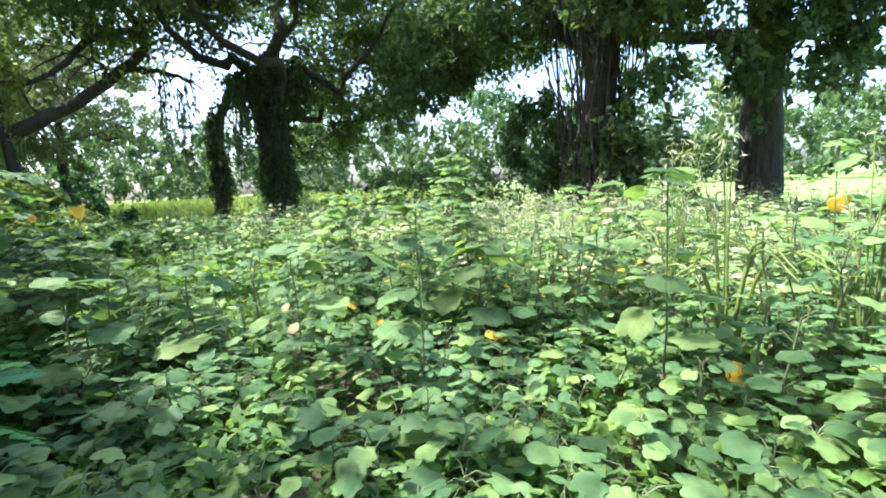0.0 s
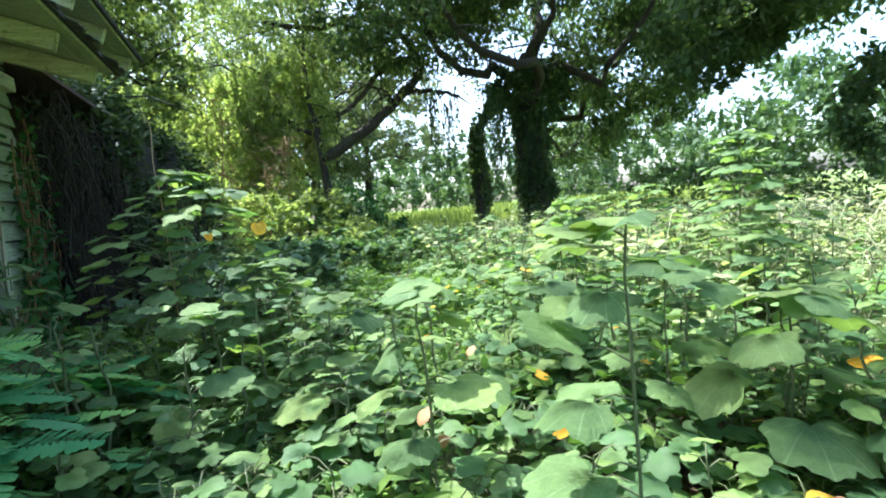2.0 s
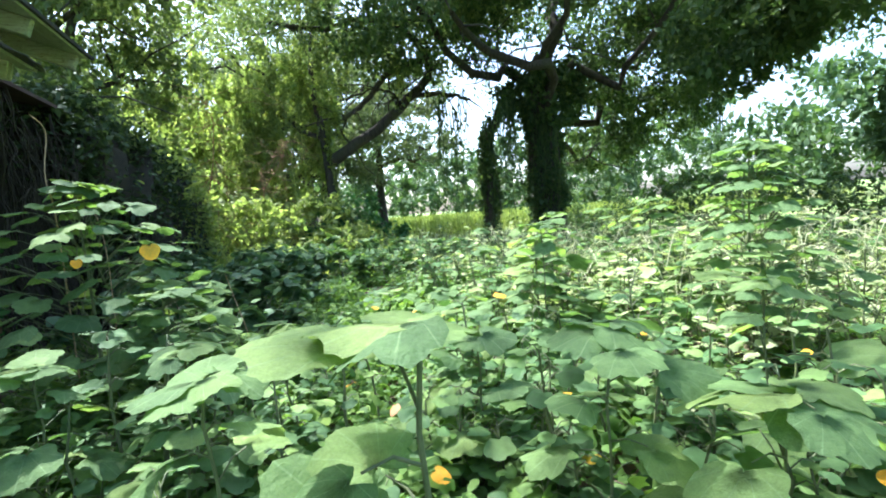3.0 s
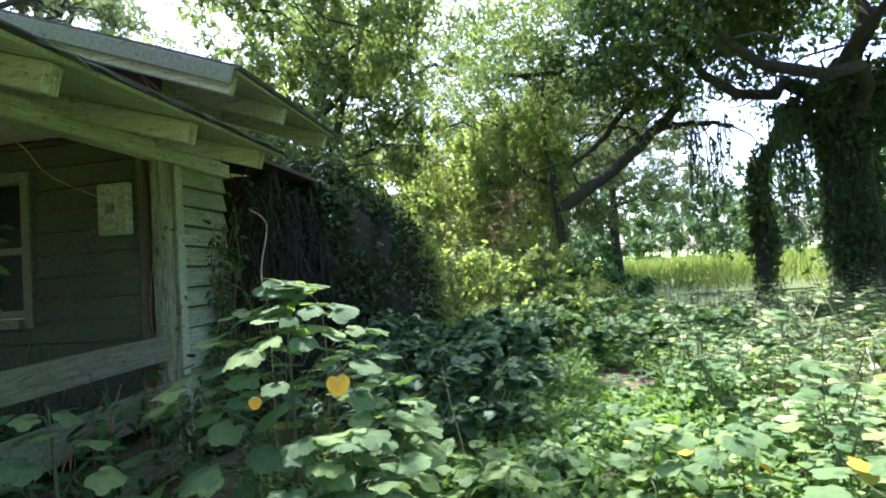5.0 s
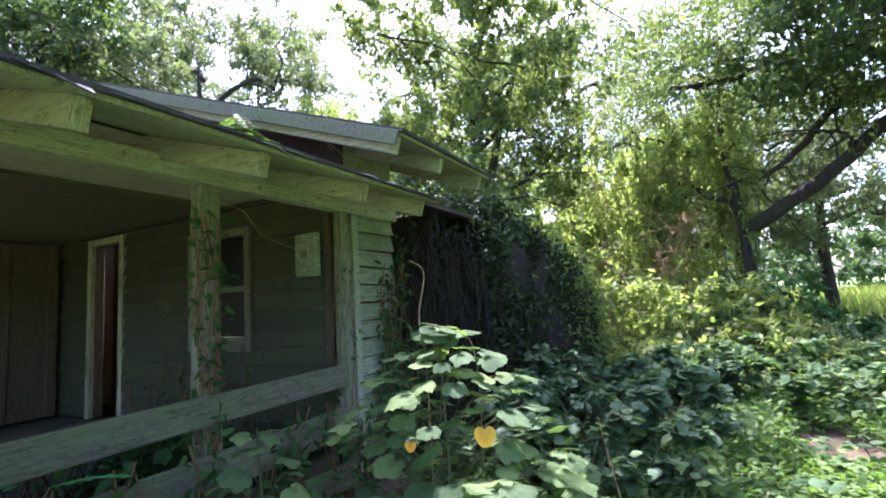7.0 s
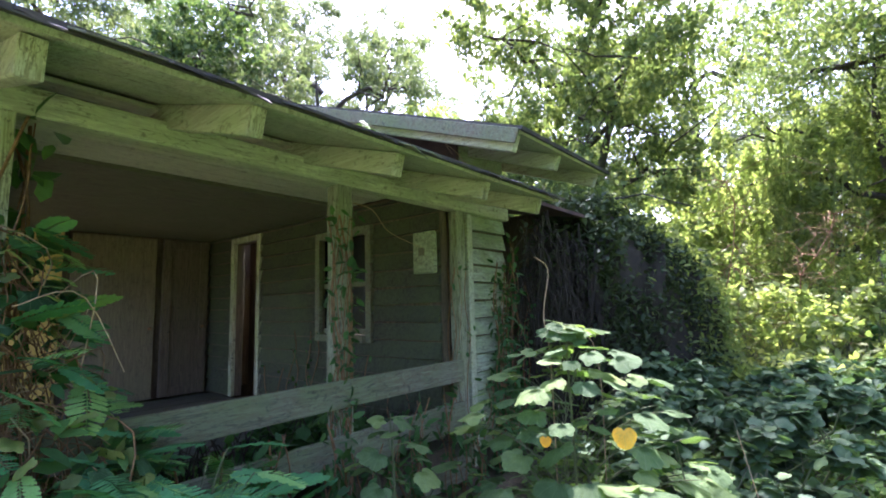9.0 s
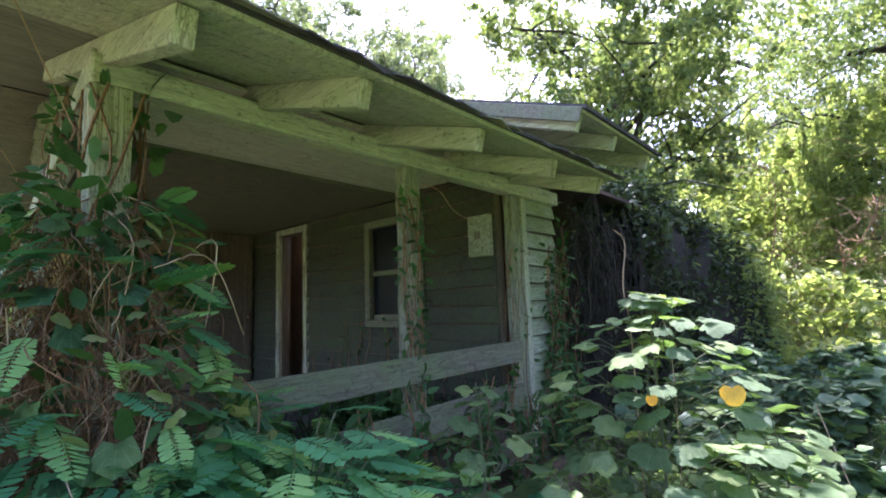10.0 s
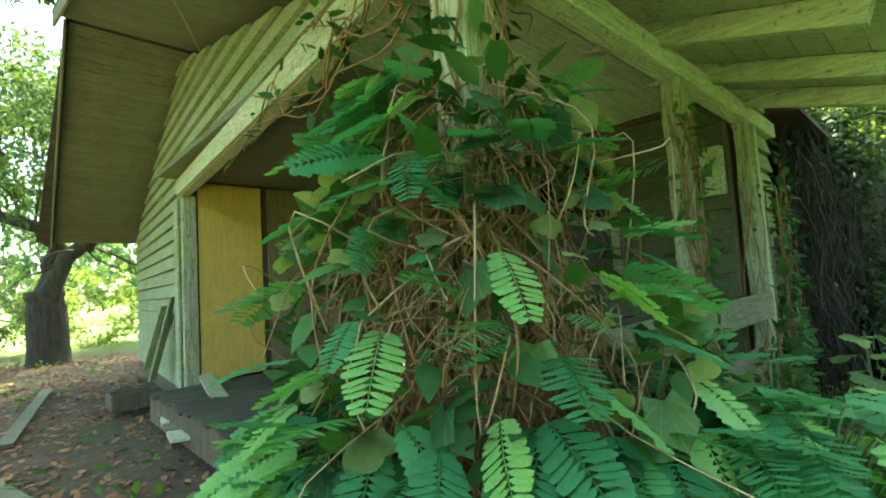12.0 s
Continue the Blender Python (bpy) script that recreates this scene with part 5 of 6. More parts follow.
for x, y, r, h, n in ((7.0, -3.6, 0.7, 0.36, 832), (8.2, -3.2, 0.8, 0.4, 896), (8.8, -4.6, 0.9, 0.36, 896), (7.4, -5.2, 0.9, 0.34, 832)):
    shrub("leafy_bush", "low pale green bush in the dappled light", (x, y, h), (r, r, h), n, M_WEED, 0.1, LEAF_ROUND_LOW, 20, 0.35)


# ---- vine mass over the end of the house ----
def vine_mass():
    ob = new("vine_thicket")
    tagged(ob, "dark mass of vines smothering the house end", "vines")
    line = np.array([(5.55, 0.3, 2.85), (5.9, 0.15, 2.85), (6.4, -0.1, 2.75), (6.9, -0.35, 2.6), (7.4, -0.55, 2.35), (7.8, -0.7, 1.9), (8.0, -0.75, 0.9)])
    seg = smooth_path(line, 20)
    rows = []
    for c in seg:
        d = np.array([0.25, 1.0])
        d /= np.linalg.norm(d)
        for a in np.linspace(-1, 1, 13):
            w = 0.62 * np.sign(a) * abs(math.sin(a * math.pi / 2))
            h = c[2] * math.cos(a * math.pi / 2) ** 0.35
            rows.append((c[0] + d[0] * w + rng.normal(0, 0.1), c[1] + d[1] * w + rng.normal(0, 0.1), max(h + rng.normal(0, 0.14), -0.05) if abs(a) < 0.99 else -0.05))
    v = np.array(rows)
    i, j = np.meshgrid(np.arange(19), np.arange(12), indexing="ij")
    q = i * 13 + j
    t = np.concatenate([np.stack([q, q + 1, q + 14], -1).reshape(-1, 3), np.stack([q, q + 14, q + 13], -1).reshape(-1, 3)])
    child("thatch", fast_mesh("thatch", v * np.array([1, 1, 0.94]), t, M_THATCH), ob, "dark dead thatch under the leaves")
    tri = v[t]
    n = 34000
    area = np.linalg.norm(np.cross(tri[:, 1] - tri[:, 0], tri[:, 2] - tri[:, 0]), axis=1)
    pk = rng.choice(len(tri), n, p=area / area.sum())
    b = rng.dirichlet((1, 1, 1), n)
    pos = np.einsum("nk,nkj->nj", b, tri[pk]) + rng.normal(0, 0.09, (n, 3))
    # sunlight by colour: far end and top get the sunlit leaf, the rest dark
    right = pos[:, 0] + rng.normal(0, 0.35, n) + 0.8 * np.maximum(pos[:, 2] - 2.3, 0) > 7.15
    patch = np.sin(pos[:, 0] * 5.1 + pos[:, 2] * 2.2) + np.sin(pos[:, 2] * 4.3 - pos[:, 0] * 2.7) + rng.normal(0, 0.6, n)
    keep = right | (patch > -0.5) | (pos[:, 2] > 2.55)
    pos, right, pk = pos[keep], right[keep], pk[keep]
    n = len(pos)
    nrm = np.cross(tri[pk][:, 1] - tri[pk][:, 0], tri[pk][:, 2] - tri[pk][:, 0])
    yaw = np.arctan2(nrm[:, 1], nrm[:, 0])
    sz = rng.uniform(0.06, 0.13, n)
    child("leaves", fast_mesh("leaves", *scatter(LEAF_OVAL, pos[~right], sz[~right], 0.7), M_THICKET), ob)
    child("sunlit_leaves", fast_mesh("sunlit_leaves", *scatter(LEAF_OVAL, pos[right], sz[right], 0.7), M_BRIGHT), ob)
    n = 620
    pos = np.stack([rng.uniform(4.2, 5.6, n), rng.uniform(-0.25, 0.1, n), 0.1 + 2.5 * rng.uniform(0, 1, n) ** 0.8], -1)
    keep = np.sin(pos[:, 0] * 7) + np.sin(pos[:, 2] * 3.1 + 1) + rng.normal(0, 0.5, n) > 0.2
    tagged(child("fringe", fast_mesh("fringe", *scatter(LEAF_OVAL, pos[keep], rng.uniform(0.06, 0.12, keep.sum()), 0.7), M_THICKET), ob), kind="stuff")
    hang = []
    for k in range(46):
        x, y = rng.uniform(4.05, 5.6), rng.uniform(-0.2, 0.05)
        z = rng.uniform(2.2, 2.62)
        p = limb_path((x, y, z), (x + rng.normal(0, 0.12), y + rng.normal(0, 0.1), rng.uniform(0, 1.2)), 8, 0.4)
        hang.append(tube(p, np.full(8, 0.004), 4))
    for q in pos[rng.integers(0, n, 380)]:
        if q[2] > 0.8:
            p = limb_path(q, (q[0] + rng.normal(0, 0.12), q[1] - 0.12 + rng.normal(0, 0.08), q[2] - rng.uniform(0.5, 1.6)), 8, 0.5)
            hang.append(tube(p, np.full(8, rng.uniform(0.003, 0.008)), 4))
    tagged(child("strandwork", fast_mesh("strandwork", *join(hang), M_THATCH), ob), kind="stuff")
    return ob


vine_mass()


def creeper(label, pts_fn, n_leaf, n_vine, size):
    """Vines that climb a post or wall: stems with small leaves."""
    ob = new("creeper")
    tagged(ob, label, "vine")
    st, lp = [], []
    for _ in range(n_vine):
        p = pts_fn()
        st.append(tube(smooth_path(p, 16), np.full(16, rng.uniform(0.003, 0.007)), 4))
        q = smooth_path(p, 60)
        lp.append(q[rng.integers(0, 60, n_leaf)] + rng.normal(0, 0.03, (n_leaf, 3)))
    pos = np.concatenate(lp)
    tagged(child("stemwork", fast_mesh("stemwork", *join(st), M_TWIG), ob), kind="stuff")
    child("leaves", fast_mesh("leaves", *scatter(LEAF_OVAL, pos, size * rng.uniform(0.6, 1.4, len(pos)), 0.9), M_VINE), ob)


def up_post(x, y, w, h0, h1):
    def f():
        a, z = rng.uniform(0, 6.28), h0
        out = []
        while z < h1:
            out.append((x + w * math.cos(a), y + w * math.sin(a), z))
            a += rng.uniform(-0.9, 0.9)
            z += 0.3
        return out
    return f


creeper("thin creeper climbing the peeling porch post", up_post(X1, 0, 0.085, 0.1, 2.4), 24, 16, 0.07)
creeper("thin creeper on the corner post", up_post(X2, -0.02, 0.1, 0.1, 2.1), 7, 6, 0.06)


def up_wall(x0, x1, y, z1):
    def f():
        x = rng.uniform(x0, x1)
        out, z, top = [], 0.0, rng.uniform(0.8, z1)
        while z < top:
            out.append((x, y - rng.uniform(0.0, 0.05), z))
            x += rng.uniform(-0.12, 0.12)
            z += 0.22
        return out
    return f


creeper("leafy creeper spreading over the clapboards", up_wall(3.55, 3.98, -0.05, 2.4), 40, 30, 0.08)
creeper("creeper tangled over the porch rail boards", up_wall(1.9, 3.1, -0.16, 0.9), 20, 22, 0.09)


# ---- the tangle at the near porch corner ----
def tangle():
    ob = new("vine_tangle")
    ob.location = (0.0, -0.1, 0)
    tagged(ob, "tangle of dry brown vines with feathery green leaves", "vines")
    def shell(n, s=1.0, top=1.0):
        a = rng.uniform(0, 2 * np.pi, n)
        z = rng.uniform(0, top, n)
        lo = np.interp(z, [0, 0.35, 0.7, 1], [-0.62, -0.64, -0.6, -0.3])
        hi = np.interp(z, [0, 0.35, 0.7, 1], [1.0, 0.72, 0.34, 0.14])
        u = (lo + hi) / 2 + (hi - lo) / 2 * s * np.cos(a)
        w = np.interp(z, [0, 0.35, 0.7, 1], [0.5, 0.44, 0.32, 0.18]) * s * np.sin(a)
        return np.stack([(u + w) * 0.707, (w - u) * 0.707, 0.05 + z * 1.9], -1)
    ch, pale = [], []
    for k in range(1100):
        s = shell(1, rng.uniform(0.3, 0.8))[0]
        e = s + np.array([rng.normal(0, 0.18), rng.normal(0, 0.15), -rng.uniform(0.25, 0.9)])
        e[2] = max(e[2], 0.0)
        m, m2 = s + (e - s) * 0.3 + rng.normal(0, 0.09, 3), s + (e - s) * 0.7 + rng.normal(0, 0.09, 3)
        (pale if k % 5 == 0 else ch).append(tube(smooth_path([s, m, m2, e], 12), np.full(12, rng.uniform(0.0015, 0.0035)), 4))
    for k in range(40):
        s = shell(1, 1.0)[0]
        c = [s, s + rng.normal(0, 0.07, 3) + (0, 0, 0.06), s + rng.normal(0, 0.12, 3), s + rng.normal(0, 0.15, 3) - (0, 0, 0.2)]
        pale.append(tube(smooth_path(c, 14), np.full(14, rng.uniform(0.0015, 0.003)), 5))
    child("dead_vines", fast_mesh("dead_vines", *join(ch), M_TWIG), ob, "dry brown vine stems")
    child("pale_vines", fast_mesh("pale_vines", *join(pale), M_TWIG_PALE), ob, "bleached bare vine stems")
    pin = fast_mesh("feather_leaf", *LEAF_PIN, M_FERN)
    pts = np.concatenate([shell(330, 1.03), shell(600, 1.04, 0.5)])
    for q in pts:
        yaw = math.degrees(math.atan2(q[1], q[0])) + rng.normal(0, 38)
        lf = child("leaf", pin, ob)
        lf.matrix_basis = pose(*q, rng.normal(0, 18), rng.normal(4, 16), yaw) @ Matrix.Scale(rng.uniform(0.14, 0.26), 4)
    # broad heart-shaped leaves, tips hanging outwards
    broad = fast_mesh("broad_leaf", *LEAF_ROUND_LOW, M_BROAD)
    for q in np.concatenate([shell(60, 1.04), shell(75, 1.1, 0.55)]):
        yaw = math.degrees(math.atan2(q[1], q[0])) + rng.normal(0, 35)
        lf = child("leaf", broad, ob)
        lf.matrix_basis = pose(*q, rng.normal(0, 16), rng.normal(38, 16), yaw) @ Matrix.Scale(rng.uniform(0.07, 0.13), 4)
    pos = np.concatenate([shell(500, 0.98), shell(600, 1.02, 0.6)])
    child("vine_leaves", fast_mesh("vine_leaves", *scatter(LEAF_OVAL, pos, rng.uniform(0.07, 0.15, 1100), 0.5), M_VINE), ob)
    pos = shell(200, 1.08)
    child("young_leaves", fast_mesh("young_leaves", *scatter(LEAF_ROUND, pos, rng.uniform(0.05, 0.1, 200), 0.5), M_BRIGHT), ob, "fresh yellow-green leaves")


tangle()
creeper("dry creeper strung along the porch end beam", lambda: [(end_x(q) - 0.1 + random.uniform(-0.05, 0.05), q, HEAD + 0.12 - random.uniform(0, 0.35)) for q in np.linspace(0.1, random.uniform(0.8, 2.6), 7)], 9, 9, 0.07)
creeper("dark creeper hanging from the porch corner post", up_post(0.02, -0.02, 0.12, 0.6, 2.5), 20, 10, 0.11)


# ---- debris round the open porch end ----
def plank(a, b, w, t, label, material=M_RAIL):
    ob = new("fallen_plank")
    tagged(ob, label, "plank", group="fallen planks")
    bm = bar_bm(a, b, w, t, 0.004)
    for v in bm.verts:
        v.co += Vector((random.uniform(-0.008, 0.008), random.uniform(-0.008, 0.008), random.uniform(-0.003, 0.003)))
    part("board", bm, material, ob)


plank((0.5, 4.45, 0.5), (0.05, 1.6, 0.2), 0.14, 0.03, "white peeling plank fallen across the porch edge", M_POST)
for k in range(4):
    y = 4.3 - 0.3 * k
    plank((0.02 - 0.04 * k, y, 0.22), (0.62, y - 0.1, 0.27 - 0.03 * k), 0.26, 0.035, "mossy grey step board at the porch end", M_BEAM if k % 2 else M_RAIL)
plank((-0.55, 8.6, 0.05), (-1.05, 5.2, 0.04), 0.13, 0.04, "grey plank lying on the leaf litter")
plank((-1.2, 4.2, 0.04), (-0.75, 2.4, 0.03), 0.13, 0.04, "grey plank lying on the leaf litter")
for y0, y1, z1, w in ((4.98, 5.08, 1.35, 0.17), (5.22, 5.36, 1.15, 0.14), (5.5, 5.7, 1.25, 0.15)):
    plank((end_x(y0) - 0.06, y0, z1), (end_x(y1) - 0.24, y1, z1 - 0.75), w, 0.018, "splintered board hanging off the gable corner", M_POST)
crate = new("drawer_box")
crate.location = (-0.12, 5.9, 0.03)
tagged(crate, "dark open wooden drawer abandoned on the litter", "drawer")
for nm, b in (("bottom", (0, 0, 0, 0.5, 0.4, 0.02)), ("front_panel", (0, -0.02, 0, 0.5, -0.001, 0.2)), ("side_panel", (0, 0.001, 0.021, 0.02, 0.4, 0.18)), ("side_panel", (0.48, 0.001, 0.021, 0.5, 0.4, 0.18)), ("back_panel", (0.021, 0.38, 0.021, 0.479, 0.4, 0.18))):
    part(nm, box_bm(*b, 0.003), M_DARKWOOD, crate)


def litter():
    n = 9000
    x, y = rng.uniform(-5, 1.2, n), rng.uniform(0.5, 14, n)
    keep = (x < 0.08 * y - 0.05) | (y > 9.2)
    x, y = x[keep], y[keep]
    pos = np.stack([x, y, ground_z(x, y) * 1.0 + rng.uniform(0.005, 0.03, len(x))], -1)
    ob = new("leaf_litter", fast_mesh("leaf_litter", *scatter(LEAF_OVAL, pos, rng.uniform(0.05, 0.12, len(x)), 0.3), M_DEADLEAF))
    tagged(ob, "brown fallen leaves covering the bare ground", "leaf litter", kind="stuff")
    n = 1500
    x, y = rng.uniform(-5, 0.2, n), rng.uniform(-0.3, 14, n)
    keep = ((np.sin(x * 2.1) * np.cos(y * 1.3 + x) > 0.25) | (y < 1.2)) & (x < 0.08 * y - 0.1) & off_trail(x, y, 0.5)
    x, y = x[keep], y[keep]
    pos = np.stack([x, y, rng.uniform(0.05, 0.22, len(x))], -1)
    ob = new("seedling_patch", fast_mesh("seedling_patch", *scatter(LEAF_OVAL, pos, rng.uniform(0.08, 0.15, len(x)), 0.4), M_LOW))
    tagged(ob, "scattered green seedlings on the litter", "seedlings", kind="stuff")


litter()


def dry_tangle():
    """Bleached stalks among the weeds in full sun."""
    ch = []
    for _ in range(520):
        x, y = rng.uniform(-1, 6), rng.uniform(-9.5, -5.4)
        a, l = rng.uniform(0, 6.28), rng.uniform(0.25, 0.7)
        z = rng.uniform(0.25, 0.75)
        ch.append(tube(smooth_path([(x, y, z - 0.2), (x + 0.5 * l * math.cos(a), y + 0.5 * l * math.sin(a), z + rng.uniform(0, 0.15)), (x + l * math.cos(a), y + l * math.sin(a), z - 0.1)], 6), np.full(6, 0.004), 3))
    tagged(new("dry_stalks", fast_mesh("dry_stalks", *join(ch), M_STRAW)), "bleached dry stalks woven through the sunny weeds", "dry stalks", kind="stuff")


dry_tangle()
for x, y, z, size in ((0.3, -2.95, 0.35, 0.06), (-0.7, -3.2, 0.2, 0.12), (-0.2, -4.2, 0.3, 0.1), (2.4, -4.1, 0.45, 0.1), (2.9, -3.6, 0.3, 0.1), (-1.9, -3.3, 0.25, 0.13), (3.6, -2.2, 0.25, 0.1)):
    lf = new("fallen_leaf", YELLOW_LEAF)
    lf.matrix_basis = pose(x, y, z, rng.uniform(-20, 20), rng.uniform(-20, 20), rng.uniform(0, 360)) @ Matrix.Scale(size, 4)
    tagged(lf, "single yellow-orange leaf caught among the weeds", "leaf", group="yellow leaves")
for _ in range(26):
    x, y = rng.uniform(-1.4, 3.0), rng.uniform(-5.0, -2.7)
    lf = new("fallen_leaf", YELLOW_LEAF)
    lf.matrix_basis = pose(x, y, rng.uniform(0.2, 0.42), rng.uniform(-30, 30), rng.uniform(-30, 30), rng.uniform(0, 360)) @ Matrix.Scale(rng.uniform(0.03, 0.06), 4)
    tagged(lf, "small yellowed leaf caught among the weeds", "leaf", group="yellow leaves")
BROWN_LEAF = fast_mesh("brown_leaf", *round_leaf(21, 3, 0.5), M_DEADLEAF)
for x, y, z, size in ((0.11, -2.4, 0.4, 0.06), (0.25, -2.5, 0.22, 0.06), (-0.6, -3.3, 0.2, 0.07), (1.1, -3.0, 0.25, 0.06)):
    lf = new("dead_leaf", BROWN_LEAF)
    lf.matrix_basis = pose(x, y, z, 25, 20, 140) @ Matrix.Scale(size, 4)
    tagged(lf, "curled pinkish-brown dead leaf on a weed", "leaf", group="dead leaves")


# ---- small growth on the house and bare twigs ----
roof_fern = new("roof_fern")
roof_fern.location = (2.45, 0.5, roof_z(0.5) + 0.01)
tagged(roof_fern, "feathery green seedling rooted on the porch roof", "plant")
FEATHER = fast_mesh("feather_leaf", *LEAF_PIN, M_LOW)
child("stem", fast_mesh("stem", *tube(smooth_path([(0, 0, 0), (0.02, 0.02, 0.2), (0.0, 0.05, 0.42)], 8), np.linspace(0.01, 0.004, 8), 5), M_STEM), roof_fern)
for k in range(16):
    lf = child("frond", FEATHER, roof_fern)
    lf.matrix_basis = pose(0, 0.02, 0.06 + 0.023 * k, 0, -18 + 3 * k, 137 * k) @ Matrix.Scale(0.42 - 0.01 * k, 4)
curl("vine_shoot", "dry curled vine on the porch roof", [(2.9, -0.3, 2.64), (2.95, -0.2, 2.85), (2.8, -0.15, 2.95), (2.7, -0.3, 2.8)], 0.005, M_TWIG_PALE)
curl("vine_shoot", "pale dry tendril hanging off the porch beam", [(1.84, -0.08, 2.3), (1.95, -0.16, 2.25), (2.05, -0.22, 2.1), (2.3, -0.3, 2.0)], 0.004, M_TWIG_PALE)
curl("vine_shoot", "dead twig stuck to the porch ceiling", [(0.6, 0.3, 2.635), (0.75, 0.35, 2.63), (0.8, 0.28, 2.6), (0.78, 0.3, 2.5)], 0.004, M_BARK)


def dead_branch(x, y, z, n, label):
    ob = new("dead_branch")
    ob.location = (x, y, 0)
    tagged(ob, label, "branch")
    main = limb_path((0, 0, -0.05), (0.3, -0.4, z), 10, 0.4)
    child("bough", fast_mesh("bough", *tube(main, np.linspace(0.02, 0.006, 10), 6), M_TWIG), ob)
    ch = []
    for _ in range(n):
        a = main[rng.integers(3, 10)]
        b = a + rng.normal(0, 0.55, 3) - (0, 0, 0.25)
        ch.append(tube(limb_path(a, b, 7, 0.7), np.linspace(0.006, 0.002, 7), 4))
    tagged(child("twig_growth", fast_mesh("twig_growth", *join(ch), M_TWIG), ob), kind="stuff")


dead_branch(8.9, -0.9, 3.6, 70, "thin bare branch tangle in front of the trees")
dead_branch(10.2, -2.3, 3.0, 60, "thin bare branch tangle among the vines")
plank((4.0, -0.95, 0.03), (5.0, -1.7, 0.05), 0.12, 0.03, "rotten grey board half buried in weeds")


def feather_bush(x, y, rx, ry, h, n, label, leaf=None):
    ob = new("feather_bush")
    ob.location = (x, y, 0)
    tagged(ob, label, "shrub")
    me = fast_mesh("feather_leaf", *LEAF_PIN, leaf or M_FERN)
    st = []
    for k in range(n):
        a, q = rng.uniform(0, 6.28), rng.uniform(0.2, 1) ** 0.6
        z = h * (0.2 + 0.8 * (1 - q * q) ** 0.5) * rng.uniform(0.6, 1)
        tip = np.array([rx * q * math.cos(a), ry * q * math.sin(a), z])
        st.append(tube(smooth_path([(0.2 * tip[0], 0.2 * tip[1], -0.02), (0.7 * tip[0], 0.7 * tip[1], z * 0.8), tip], 6), np.full(6, 0.003), 4))
        lf = child("leaf", me, ob)
        lf.matrix_basis = pose(*tip, rng.normal(0, 14), rng.normal(2, 14), math.degrees(a) + rng.normal(0, 30)) @ Matrix.Scale(rng.uniform(0.2, 0.34), 4)
    tagged(child("stemwork", fast_mesh("stemwork", *join(st), M_STEM), ob), kind="stuff")


feather_bush(0.5, -0.62, 0.6, 0.4, 1.12, 130, "feathery green bush spilling from the vine tangle")
feather_bush(0.95, -0.85, 0.75, 0.45, 0.75, 80, "low feathery green bush along the porch foot")
feather_bush(-0.35, -0.2, 0.45, 0.4, 0.5, 50, "low feathery green bush at the porch corner")
feather_bush(2.75, -1.95, 0.5, 0.4, 0.42, 22, "feathery yellow-green seedlings among the weeds", M_LOW)
creeper("dark creeper spreading over the porch side wall", lambda: [(XW - 0.03, q[0], q[2]) for q in up_wall(0.5, 3.0, 0.0, 1.5)()], 12, 16, 0.07)
creeper("leafy creeper trailing over the near rail boards", up_wall(0.7, 1.7, -0.16, 0.95), 18, 16, 0.09)


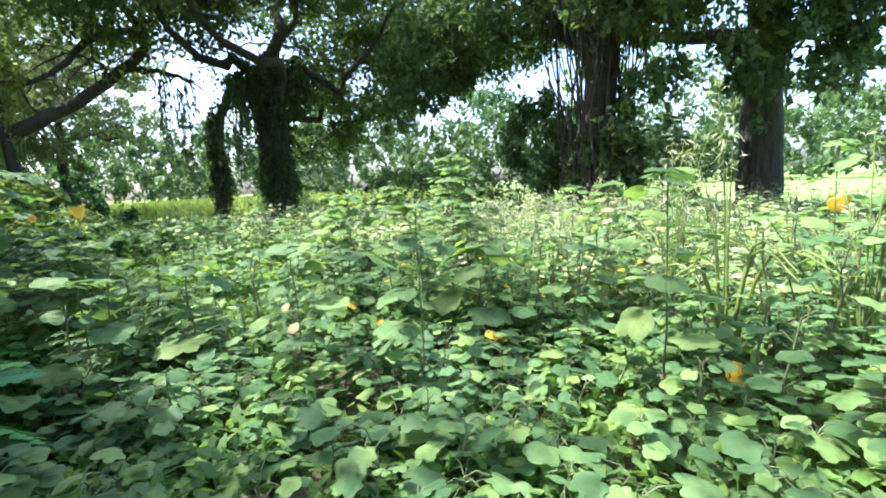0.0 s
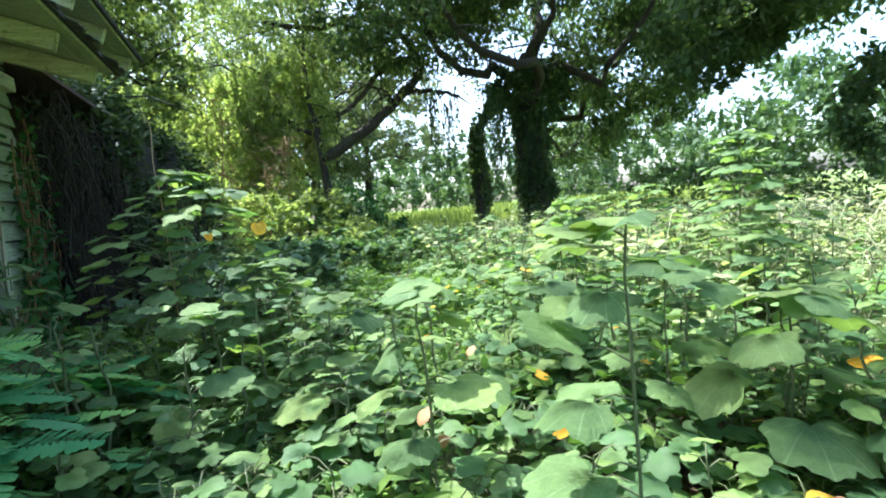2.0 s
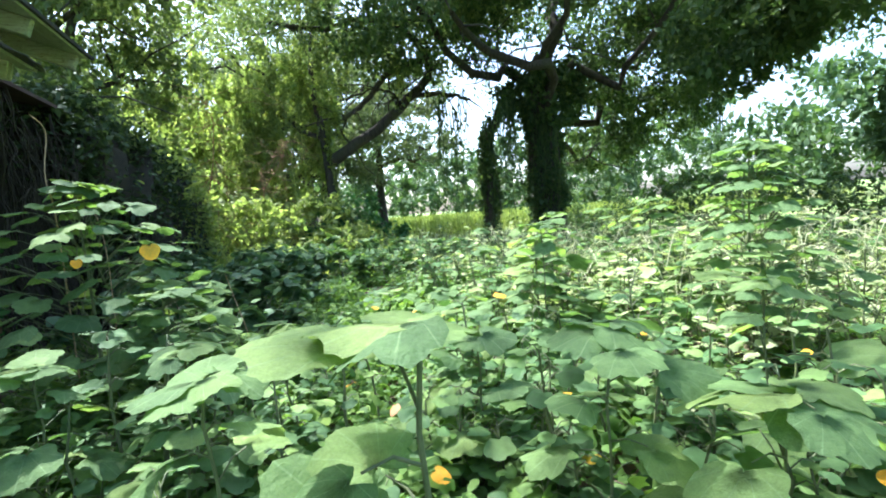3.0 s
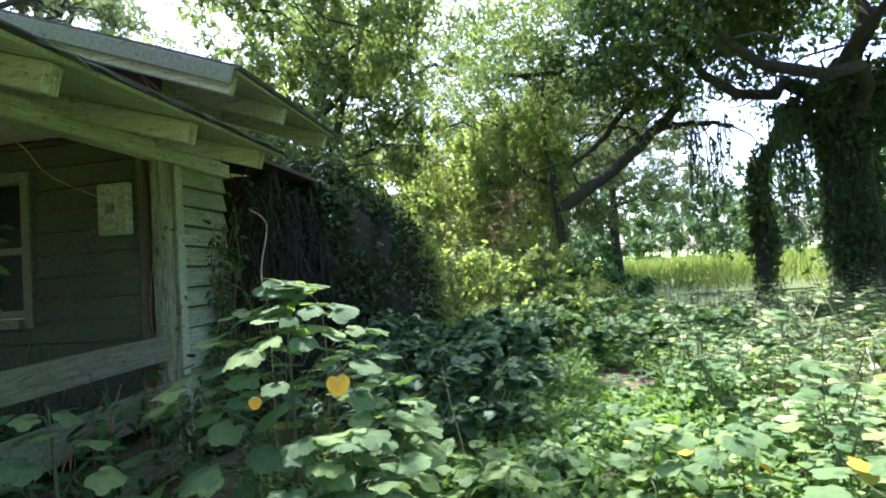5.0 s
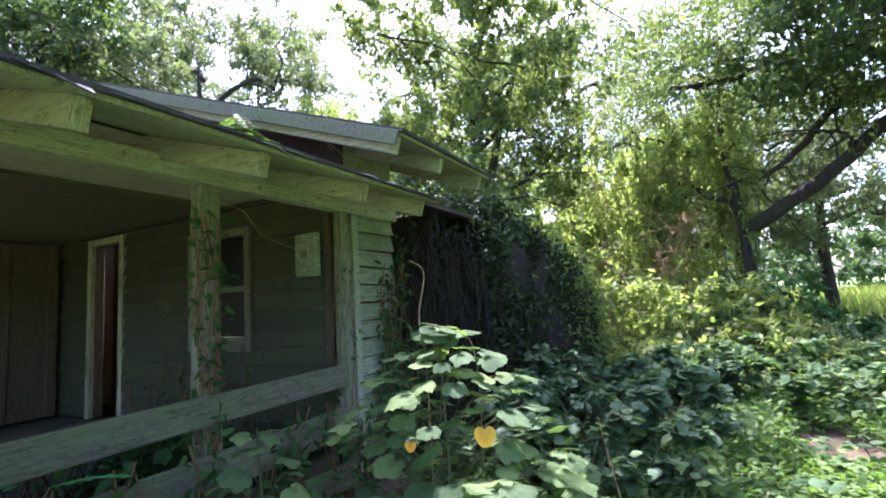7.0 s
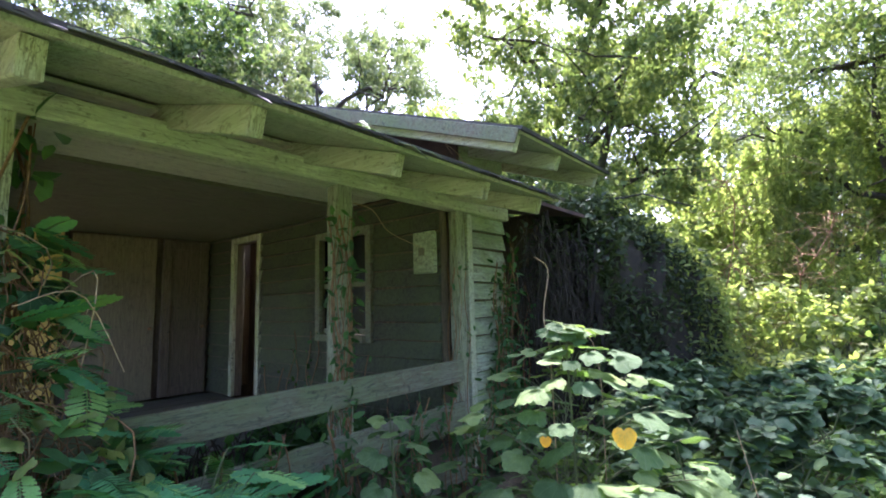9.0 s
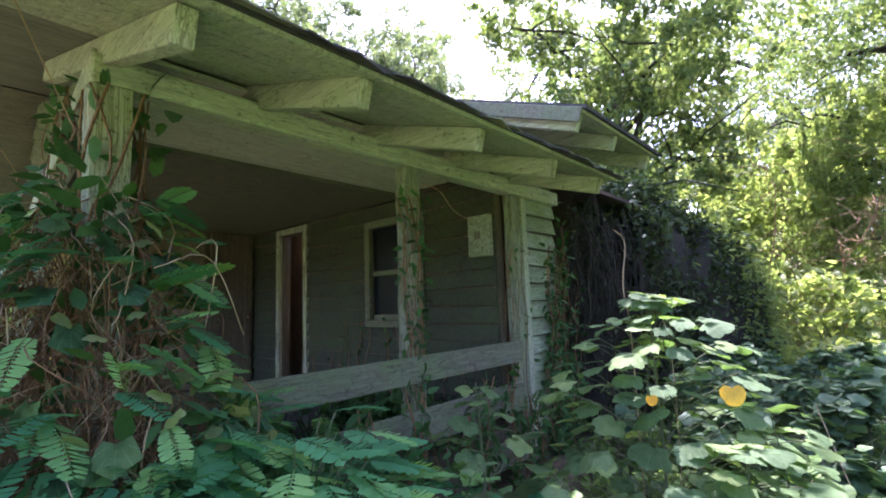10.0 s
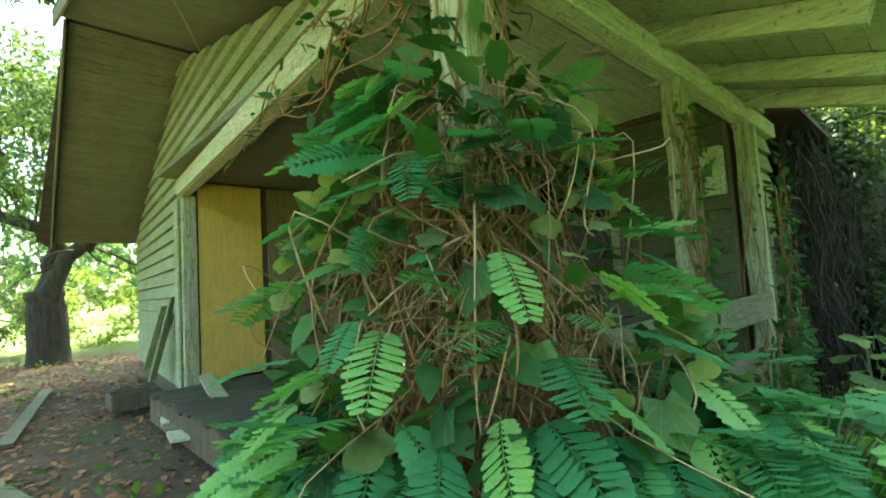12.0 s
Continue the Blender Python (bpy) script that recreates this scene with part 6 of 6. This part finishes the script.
def porch_growth():
    """Dead vines and shaded leaves heaped behind the rails, added to darken the floor."""
    ob = new("porch_undergrowth")
    tagged(ob, "heap of dark vines added to darken the porch floor", "vines")
    st, n = [], 1500
    for _ in range(150):
        x, y = rng.uniform(0.3, 2.8), rng.uniform(0.1, 0.9)
        a, l = rng.uniform(0, 6.28), rng.uniform(0.2, 0.6)
        st.append(tube(smooth_path([(x, y, FLOOR), (x + 0.4 * l * math.cos(a), y + 0.3 * l * math.sin(a), FLOOR + rng.uniform(0.15, 0.45)), (x + l * math.cos(a), max(y + 0.5 * l * math.sin(a), 0.07), FLOOR + 0.02)], 8), np.full(8, 0.004), 4))
    pos = np.stack([rng.uniform(0.25, 2.85, n), rng.uniform(0.08, 1.0, n), np.zeros(n)], -1)
    pos[:, 2] = FLOOR + rng.uniform(0.02, 0.4, n) * (0.6 + 0.4 * np.sin(pos[:, 0] * 4.3))
    tagged(child("stemwork", fast_mesh("stemwork", *join(st), M_BARK), ob), kind="stuff")
    child("leaves", fast_mesh("leaves", *scatter(LEAF_ROUND_LOW, pos, rng.uniform(0.06, 0.12, n), 0.5), M_VINE), ob)


porch_growth()
curl("vine_shoot", "thin dead vine strung under the gable soffit", [(-0.68, 1.3, 2.92), (-0.4, 1.6, 2.78), (-0.12, 1.9, 2.5), (-0.08, 1.95, 2.38)], 0.004, M_TWIG_PALE)
curl("vine_shoot", "long bare vine drooping from the porch corner", [(-0.4, -0.5, 2.5), (-0.25, -0.3, 2.3), (-0.1, -0.2, 2.05), (0.02, -0.3, 1.8)], 0.003, M_TWIG_PALE)
curl("vine_shoot", "arched bare vine reaching out of the tangle", [(-0.1, -0.5, 0.3), (-0.45, -0.45, 0.75), (-0.62, -0.3, 0.7), (-0.72, -0.15, 0.35)], 0.004, M_TWIG_PALE)


def feather_seedling(x, y, h, n, label):
    """One upright stem with feathery leaves near its top."""
    ob = new("feather_seedling")
    ob.location = (x, y, float(ground_z(x, y)))
    tagged(ob, label, "seedling", group="feathery seedlings")
    p = smooth_path([(0, 0, -0.03), (0.03, -0.02, h * 0.5), (-0.02, 0.02, h)], 9)
    child("stem", fast_mesh("stem", *tube(p, np.linspace(0.006, 0.003, 9), 5), M_STEM), ob)
    for k in range(n):
        at = p[min(8, 4 + (k * 5) // n)]
        lf = child("leaf", FEATHER, ob)
        lf.matrix_basis = pose(*at, rng.normal(0, 10), rng.normal(-8, 10), 137 * k + 40) @ Matrix.Scale(rng.uniform(0.17, 0.25), 4)


for x, y, h, n in ((2.27, -1.98, 0.84, 9), (2.45, -2.2, 0.45, 7), (2.1, -2.25, 0.4, 7), (1.3, -1.3, 0.5, 8), (2.75, -2.35, 0.35, 6)):
    feather_seedling(x, y, h, n, "yellow-green seedling with feathery compound leaves")
curl("vine_shoot", "dry pale stick leaning out of the dark bushes", [(2.95, -2.25, 0.02), (3.02, -2.2, 0.3), (3.1, -2.14, 0.5), (3.22, -2.06, 0.76)], 0.005, M_TWIG_PALE)
